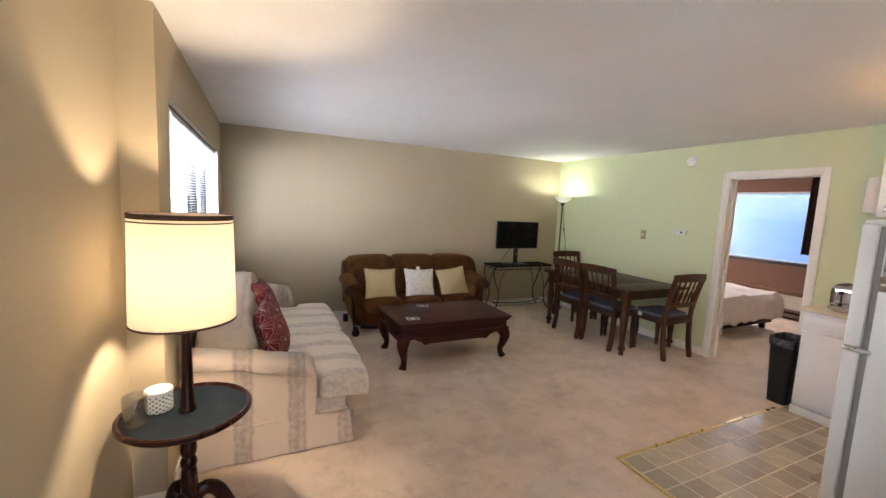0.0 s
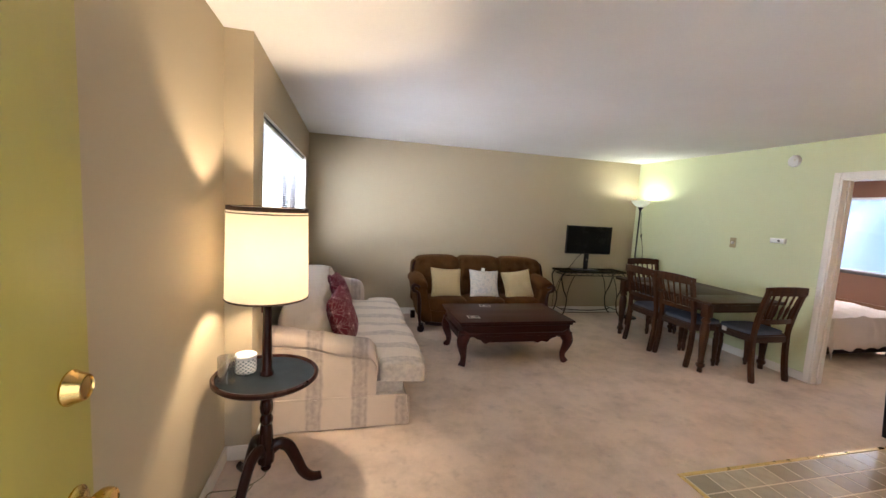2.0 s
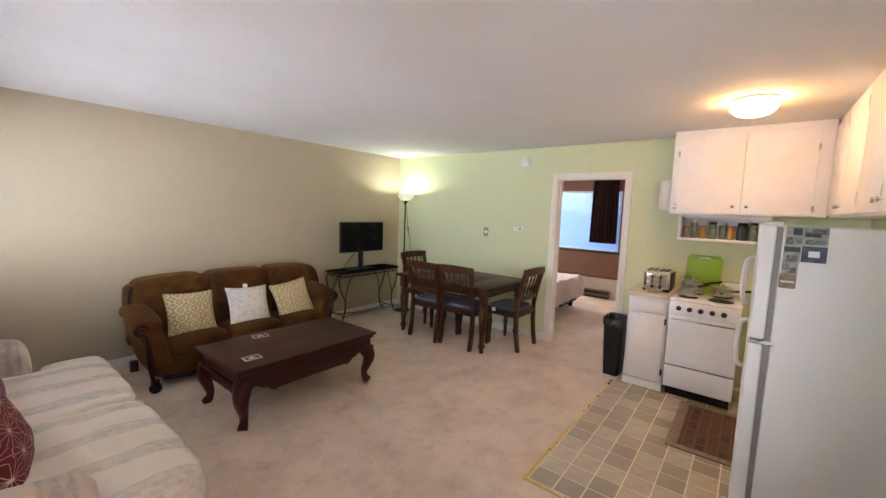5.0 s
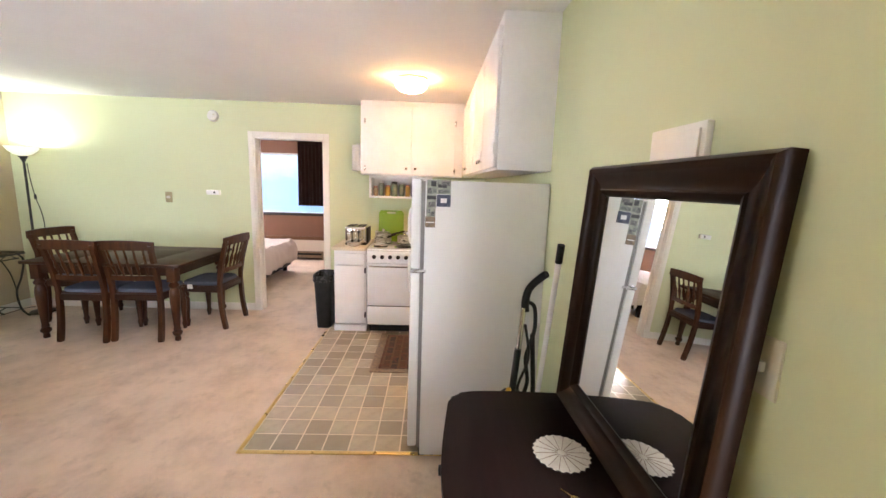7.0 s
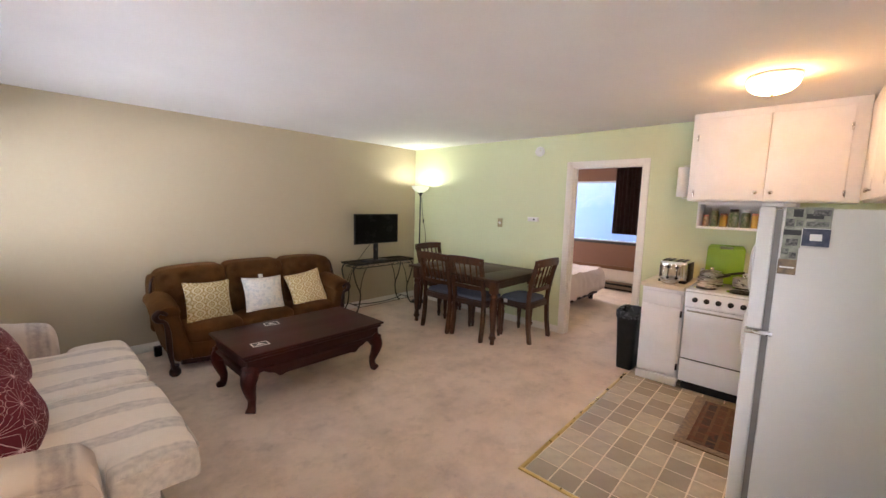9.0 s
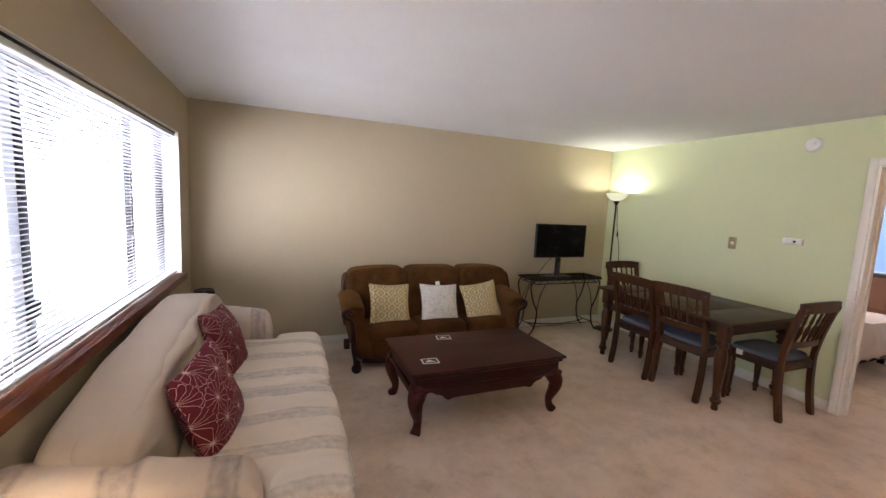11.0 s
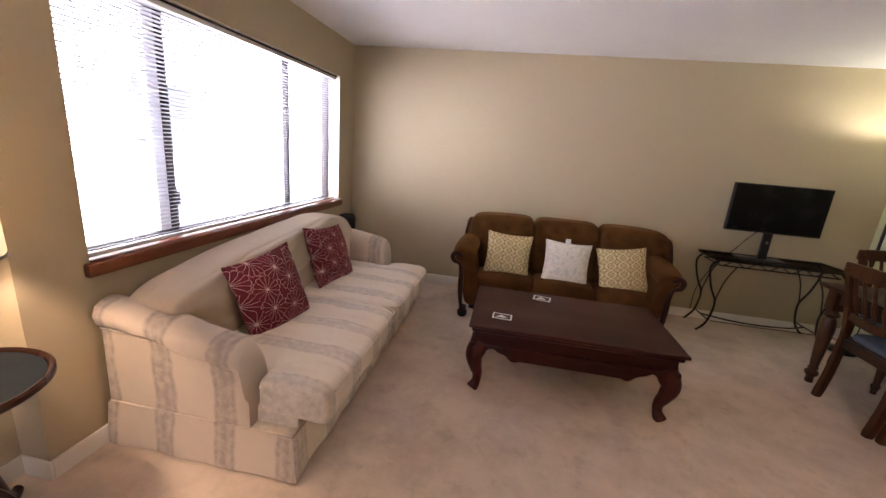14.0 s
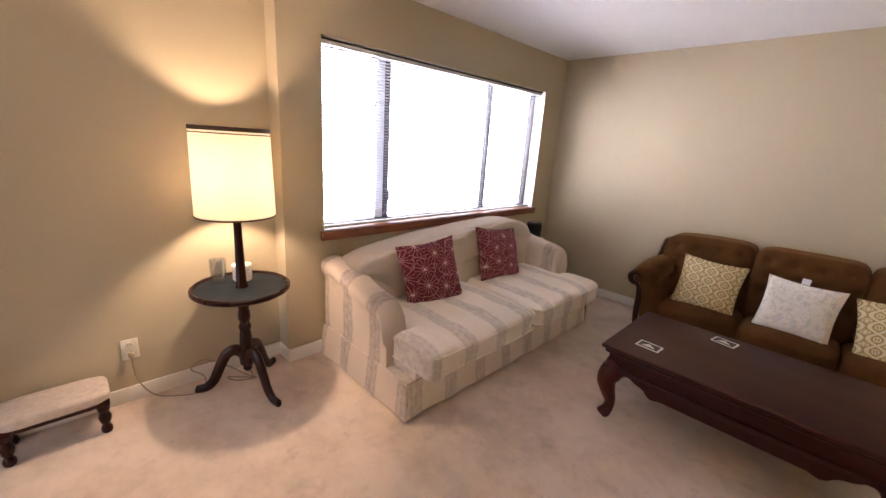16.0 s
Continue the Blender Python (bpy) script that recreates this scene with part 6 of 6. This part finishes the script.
SX, SY0, SY1 = 4.45, 0.755, 1.272
st = thing("stove", "white enamel electric stove with coil burners", "stove")
part("body", box((SX, SY0, 0.09), (EAST - 0.02, SY1, 0.885), 0.006), enamel, st)
part("toe_kick", box((SX + 0.035, SY0 + 0.02, 0.0045), (EAST - 0.05, SY1 - 0.02, 0.09)), black_plastic, st)
part("cooktop", box((SX - 0.012, SY0 - 0.002, 0.886), (EAST - 0.02, SY1 + 0.002, 0.906), 0.006), enamel, st)
part("control_panel", box((SX - 0.022, SY0, 0.765), (SX, SY1, 0.884), 0.006), enamel, st)
part("oven_door", box((SX - 0.020, SY0 + 0.004, 0.30), (SX, SY1 - 0.004, 0.752), 0.006), enamel, st)
part("seam", box((SX - 0.012, SY0 + 0.003, 0.291), (SX, SY1 - 0.003, 0.2995)), black_plastic, st)
part("warming_drawer", box((SX - 0.020, SY0 + 0.004, 0.092), (SX, SY1 - 0.004, 0.290), 0.006), enamel, st)
part("oven_handle", tube([(SX - 0.02, SY1 - 0.03, 0.725), (SX - 0.05, SY1 - 0.03, 0.728), (SX - 0.05, SY0 + 0.03, 0.728), (SX - 0.02, SY0 + 0.03, 0.725)], 0.009, 8), chrome, st, "chrome oven handle bar")
part("backguard", box((EAST - 0.075, SY0, 0.907), (EAST - 0.02, SY1, 1.02), 0.008), enamel, st)
for i in range(5):
    ky = SY1 - 0.075 - i * 0.082
    part("knob", lathe([(0.0, 0.0), (0.021, 0.0), (0.020, 0.012), (0.010, 0.014), (0.009, 0.026), (0.0, 0.027)], 16, Matrix.Translation((SX - 0.022, ky, 0.822)) @ pose(0, 0, 0, 0, -90)), black_plastic, st, "black burner knob")
for x, y, r in ((SX + 0.13, 1.155, 0.075), (SX + 0.13, 0.905, 0.09), (SX + 0.37, 1.155, 0.09), (SX + 0.37, 0.905, 0.075)):
    part("drip_pan", lathe([(0.0, 0.9062), (r + 0.012, 0.9062), (r + 0.014, 0.910), (r + 0.004, 0.909), (0.0, 0.908)], 28, Matrix.Translation((x, y, 0))), chrome, st)
    coil = [(x + (0.015 + (r - 0.018) * i / 80) * math.cos(i * 0.30), y + (0.015 + (r - 0.018) * i / 80) * math.sin(i * 0.30), 0.915) for i in range(81)]
    part("coil_burner", tube(coil, 0.005, 6), black_iron, st, "black coil burner")


def cooking_pot(label, place, r, h, turn, lid):
    p = thing("saucepan", label, "pan", "pans on the stove", pose(*place, 0, 0, turn))
    part("pan_body", lathe([(0.0, 0.0), (r * 0.94, 0.0), (r, 0.008), (r, h), (r + 0.004, h + 0.002), (r - 0.003, h + 0.001), (r - 0.004, 0.006), (0.0, 0.004)], 28), steel, p)
    part("handle", tube([(r - 0.004, 0, h - 0.02), (r + 0.05, 0, h - 0.008), (r + 0.17, 0, h + 0.012)], [0.006, 0.010, 0.011], 10), black_plastic, p, "black plastic handle")
    if lid:
        part("lid", lathe([(0.0, h + 0.003), (r, h + 0.003), (r * 0.8, h + 0.014), (0.012, h + 0.020), (0.010, h + 0.030), (0.018, h + 0.036), (0.012, h + 0.046), (0.0, h + 0.046)], 28), steel, p)


cooking_pot("small stainless saucepan on the front burner", (SX + 0.13, 1.150, 0.9205), 0.068, 0.085, -35, False)
cooking_pot("stainless saucepan with lid on the rear burner", (SX + 0.36, 1.150, 0.9205), 0.088, 0.10, -60, True)
cooking_pot("covered stainless pan on the far burner", (SX + 0.37, 0.915, 0.9205), 0.08, 0.07, -100, True)
bd = thing("cutting_board", "lime green plastic cutting board leaning against the wall", "cutting board", m=Matrix.Translation((EAST - 0.115, 1.085, 0.9075)) @ pose(0, 0, 0, 0, 8, 0))
bm = bmesh.new()
slab([(-0.145, 0.012), (-0.135, 0.0), (0.135, 0.0), (0.145, 0.012), (0.145, 0.322), (-0.145, 0.322)], 0.010, pose(0, 0, 0, 90, 0, 90), bm, 0.002)
slab([(-0.145, 0.322), (-0.05, 0.322), (-0.05, 0.345), (-0.133, 0.345)], 0.010, pose(0, 0, 0, 90, 0, 90), bm)
slab([(0.05, 0.322), (0.145, 0.322), (0.133, 0.345), (0.05, 0.345)], 0.010, pose(0, 0, 0, 90, 0, 90), bm)
slab([(-0.133, 0.345), (0.133, 0.345), (0.12, 0.36), (-0.12, 0.36)], 0.010, pose(0, 0, 0, 90, 0, 90), bm)
part("board", bm, board_green, bd)

to = thing("toaster", "chrome four-slot toaster on the counter", "toaster", m=pose(4.73, 1.42, 0.9125))
part("housing", soft((0, 0, 0.105), (0.26, 0.235, 0.19), 7, 12), chrome, to)
part("foot_band", box((-0.125, -0.112, 0.0), (0.125, 0.112, 0.020), 0.006), black_plastic, to)
part("side_cover", box((-0.10, -0.122, 0.02), (0.125, -0.112, 0.185), 0.006), black_plastic, to)
for yy in (-0.075, -0.03, 0.03, 0.075):
    part("slot", box((-0.10, yy - 0.013, 0.1985), (0.10, yy + 0.013, 0.2025)), black_plastic, to)
for yy in (-0.035, 0.035):
    part("lever_slot", box((-0.1315, yy - 0.004, 0.055), (-0.129, yy + 0.004, 0.165)), black_plastic, to)
    part("lever", box((-0.150, yy - 0.014, 0.135), (-0.130, yy + 0.014, 0.150), 0.004), black_plastic, to)
    part("dial", lathe([(0.0, 0.0), (0.014, 0.0), (0.012, 0.012), (0.0, 0.013)], 14, Matrix.Translation((-0.130, yy, 0.045)) @ pose(0, 0, 0, 0, -90)), black_plastic, to)
dish = thing("metal_bowl", "shallow stainless bowl in front of the toaster", "bowl", m=pose(4.545, 1.425, 0.9125))
part("bowl", lathe([(0.0, 0.0), (0.055, 0.0), (0.068, 0.012), (0.078, 0.045), (0.082, 0.047), (0.076, 0.046), (0.064, 0.014), (0.0, 0.005)], 28), steel, dish)

bn = thing("waste_bin", "black plastic waste bin with liner bag", "waste bin", m=pose(4.66, 1.757, 0.0) @ Matrix.Diagonal((0.93, 0.9, 0.95, 1)))
b = bmesh.new()
rows = []
for z, hx, hy in ((0.0, 0.125, 0.085), (0.30, 0.142, 0.098), (0.575, 0.158, 0.112), (0.60, 0.163, 0.117)):
    ring = []
    for i in range(28):
        a = 2 * math.pi * i / 28
        cu, su = math.cos(a), math.sin(a)
        ring.append(b.verts.new((hx * math.copysign(abs(cu) ** 0.35, cu), hy * math.copysign(abs(su) ** 0.35, su), z)))
    rows.append(ring)
for p, q in zip(rows, rows[1:]):
    for i in range(28):
        b.faces.new((p[i], p[(i + 1) % 28], q[(i + 1) % 28], q[i]))
b.faces.new(rows[0])
part("bucket", b, black_plastic, bn)
b = bmesh.new()
rows = []
for z, g, dn in ((0.545, 1.03, 0.006), (0.60, 1.04, 0.004), (0.622, 1.02, 0.008), (0.615, 0.93, 0.008), (0.55, 0.85, 0.012)):
    ring = []
    for i in range(56):
        a = 2 * math.pi * i / 56
        cu, su = math.cos(a), math.sin(a)
        w = g + dn * 3 * noise.noise((i * 0.55, z * 8, 2))
        ring.append(b.verts.new((0.160 * w * math.copysign(abs(cu) ** 0.35, cu), 0.115 * w * math.copysign(abs(su) ** 0.35, su), z + dn * noise.noise((i * 0.7, z, 7)))))
    rows.append(ring)
for p, q in zip(rows, rows[1:]):
    for i in range(56):
        b.faces.new((p[i], p[(i + 1) % 56], q[(i + 1) % 56], q[i]))
part("liner_bag", b, bag_plastic, bn, "crumpled black liner bag")

rug = thing("kitchen_mat", "brown woven kitchen mat with dark block pattern", "mat", m=pose(3.965, 0.80, 0.0065))
part("field", box((-0.43, -0.30, 0), (0.43, 0.30, 0.007), 0.002), mat_cloth, rug)
for lo, hi in (((-0.432, 0.235, 0.007), (0.432, 0.305, 0.0085)), ((-0.432, -0.305, 0.007), (0.432, -0.235, 0.0085)), ((-0.432, -0.235, 0.007), (-0.375, 0.235, 0.0085)), ((0.375, -0.235, 0.007), (0.432, 0.235, 0.0085))):
    part("border", box(lo, hi), picture_tan, rug, "tan and brown border band")

dome = thing("ceiling_light", "round frosted ceiling light, glowing warm", "ceiling light")
part("base_ring", lathe([(0.0, 0.0), (0.135, 0.0), (0.140, -0.012), (0.128, -0.022), (0.0, -0.022)], 36, Matrix.Translation((3.87, 0.815, TOP - 0.001))), white_plastic, dome)
part("diffuser", lathe([(0.128, -0.022), (0.136, -0.038), (0.128, -0.066), (0.095, -0.096), (0.045, -0.112), (0.0, -0.116)], 36, Matrix.Translation((3.87, 0.815, TOP))), dome_glow, dome, "glowing frosted glass dome")
part("finial", lathe([(0.0, -0.113), (0.010, -0.115), (0.008, -0.126), (0.0, -0.130)], 12, Matrix.Translation((3.87, 0.815, TOP))), brass, dome)

# cleaning things beside the refrigerator
br = thing("broom", "white broom pole with black grip leaning on the wall", "broom")
part("pole", tube([(2.392, 0.060, 0.05), (2.090, 0.070, 1.26)], 0.0125, 12), white_plastic, br)
part("grip", tube([(2.090, 0.070, 1.26), (2.070, 0.071, 1.34)], 0.016, 12), black_plastic, br)
part("broom_head", box((2.33, 0.02, 0.0), (2.455, 0.10, 0.065), 0.012), black_plastic, br)
vc = thing("stick_vacuum", "black upright stick vacuum with looped handle and chrome tube", "vacuum cleaner")
part("handle", tube(spline([(2.20, 0.082, 1.185), (2.22, 0.10, 1.165), (2.26, 0.142, 1.10), (2.28, 0.152, 1.03), (2.275, 0.150, 0.98)], 5), [0.016, 0.017, 0.018, 0.018, 0.018, 0.018, 0.018, 0.018, 0.018, 0.018, 0.018, 0.018, 0.019, 0.019, 0.02, 0.02, 0.02, 0.02, 0.02, 0.02, 0.02], 10), black_plastic, vc)
part("tube_upper", tube([(2.272, 0.160, 1.0), (2.25, 0.18, 0.78)], 0.0135, 12), chrome, vc, "chrome tube")
part("tube_lower", tube([(2.25, 0.18, 0.80), (2.225, 0.215, 0.40)], 0.017, 12), black_plastic, vc)
part("cord_loop", tube(spline([(2.275, 0.14, 1.03), (2.28, 0.105, 1.0), (2.285, 0.095, 0.90), (2.275, 0.115, 0.82), (2.27, 0.135, 0.74), (2.265, 0.12, 0.62), (2.26, 0.15, 0.52)], 6), 0.010, 8), black_plastic, vc)
part("cord_loop", tube(spline([(2.285, 0.105, 0.86), (2.30, 0.09, 0.72), (2.31, 0.075, 0.55), (2.30, 0.075, 0.42)], 6), 0.012, 8), black_plastic, vc)
part("cord_loop", tube(spline([(2.26, 0.15, 0.92), (2.255, 0.125, 0.75), (2.25, 0.17, 0.60), (2.255, 0.14, 0.50)], 6), 0.007, 8), black_plastic, vc)
part("motor_body", soft((2.235, 0.20, 0.36), (0.13, 0.13, 0.46), 4, 12), black_plastic, vc)
part("release_button", soft((2.195, 0.225, 0.595), (0.03, 0.03, 0.06), 3, 6), vac_yellow, vc, "yellow release button")
part("floor_head", box((2.10, 0.12, 0.0), (2.38, 0.36, 0.075), 0.02), black_plastic, vc)
part("neck", tube([(2.235, 0.21, 0.06), (2.235, 0.20, 0.18)], 0.03, 12), black_plastic, vc)

# ---- bedroom ----
bed = thing("bed", "bed with rumpled pale linen duvet on a dark base", "bed", m=pose(0.03, -0.07, 0))
part("base", box((5.95, 3.16, 0.10), (7.30, 5.10, 0.26), 0.01), espresso_wood, bed)
for x in (6.02, 7.22):
    for y in (3.24, 5.02):
        part("leg", box((x - 0.03, y - 0.03, 0.0), (x + 0.03, y + 0.03, 0.10), 0.004), espresso_wood, bed)
part("mattress", box((5.95, 3.14, 0.26), (7.30, 5.12, 0.46), 0.03), paper_white, bed)


def duvet():
    b = bmesh.new()
    nx, ny = 44, 52
    grid = []
    for i in range(nx + 1):
        row = []
        for j in range(ny + 1):
            x = 5.74 + 1.66 * i / nx
            y = 2.92 + 2.30 * j / ny
            ex = max(0, 5.93 - x, x - 7.29)
            ey = max(0, 3.13 - y)
            e = (ex * ex + ey * ey) ** 0.5
            fold = 0.035 * noise.noise((x * 3.2, y * 2.6, 1)) + 0.018 * noise.noise((x * 8, y * 7, 4))
            z = 0.555 + fold - 1.75 * e + 0.012 * math.sin((x + y) * 26) * (e > 0.01)
            lift = min(1.0, max(0.0, (x - 6.75) / 0.5))
            z = max(z, 0.035 + 0.15 * lift * lift * (3 - 2 * lift) + 0.03 * noise.noise((x * 6, y * 6, 9)))
            px = min(max(x, 5.93 - 0.045), 7.29 + 0.085) + 0.02 * noise.noise((y * 9, z * 6, 3)) * (ex > 0)
            py = max(y, 3.13 - 0.055) + 0.035 * noise.noise((x * 9, z * 5, 3)) * (ey > 0)
            row.append((px, py, z))
        grid.append(row)
    top = [[b.verts.new(p) for p in r] for r in grid]
    for i in range(nx):
        for j in range(ny):
            b.faces.new((top[i][j], top[i + 1][j], top[i + 1][j + 1], top[i][j + 1]))
    return b


dv = part("duvet", duvet(), linen, bed, "rumpled pinkish white duvet")
thick = dv.modifiers.new("thickness", "SOLIDIFY")
thick.thickness, thick.offset = 0.02, -1
cu = thing("curtain", "dark brown hanging curtain panel", "curtain")
b = bmesh.new()
cols = 60
for off in (0.0, 0.006):
    vs = []
    for i in range(cols + 1):
        y = 2.75 + 0.47 * i / cols
        wob = 0.022 * math.sin(i * 0.72) + 0.008 * math.sin(i * 1.7 + 1)
        vs.append([b.verts.new((FAR - 0.075 + wob * (1 - 0.3 * k / 8) + off, y + 0.012 * (k - 8) / 8 * (1 - 2 * i / cols), 1.09 + 1.315 * k / 8)) for k in range(9)])
    for i in range(cols):
        for k in range(8):
            b.faces.new((vs[i][k], vs[i + 1][k], vs[i + 1][k + 1], vs[i][k + 1]))
part("cloth", b, curtain_cloth, cu)
part("curtain_rod", tube([(FAR - 0.075, 2.55, 2.395), (FAR - 0.075, 5.0, 2.395)], 0.010, 10), black_iron, cu)
for y in (2.6, 4.95):
    part("rod_bracket", tube([(FAR - 0.002, y, 2.395), (FAR - 0.075, y, 2.395)], 0.007, 8), black_iron, cu)
ht = thing("baseboard_heater", "long brown electric baseboard heater", "heater")
part("housing", box((FAR - 0.070, 2.78, 0.012), (FAR - 0.005, 3.62, 0.175), 0.006), picture_tan, ht)
part("grille", box((FAR - 0.0735, 2.80, 0.105), (FAR - 0.0705, 3.60, 0.145)), black_plastic, ht)
part("grille", box((FAR - 0.0735, 2.80, 0.022), (FAR - 0.0705, 3.60, 0.050)), black_plastic, ht)

# ---- kitchen floor tiles ----
TS, GAP = 0.1525, 0.009
tile_mesh = None
for i in range(17):
    for j in range(11):
        x, y = KX0 + 0.006 + i * TS, KY1 - 0.006 - (j + 1) * TS
        if x + TS > EAST or y < 0 or (x < FX1 - 0.1 and x > FX0 and y + TS < 0.6):
            continue
        if tile_mesh is None:
            tile_mesh = mesh_of("tile", box((GAP / 2, GAP / 2, 0), (TS - GAP / 2, TS - GAP / 2, 0.0012), 0.0005, seg=1), tile_vinyl)
        t = new("tile", tile_mesh)
        t.parent = bpy.data.objects["floor_kitchen"]
        t.matrix_basis = pose(x, y, 0.0048)
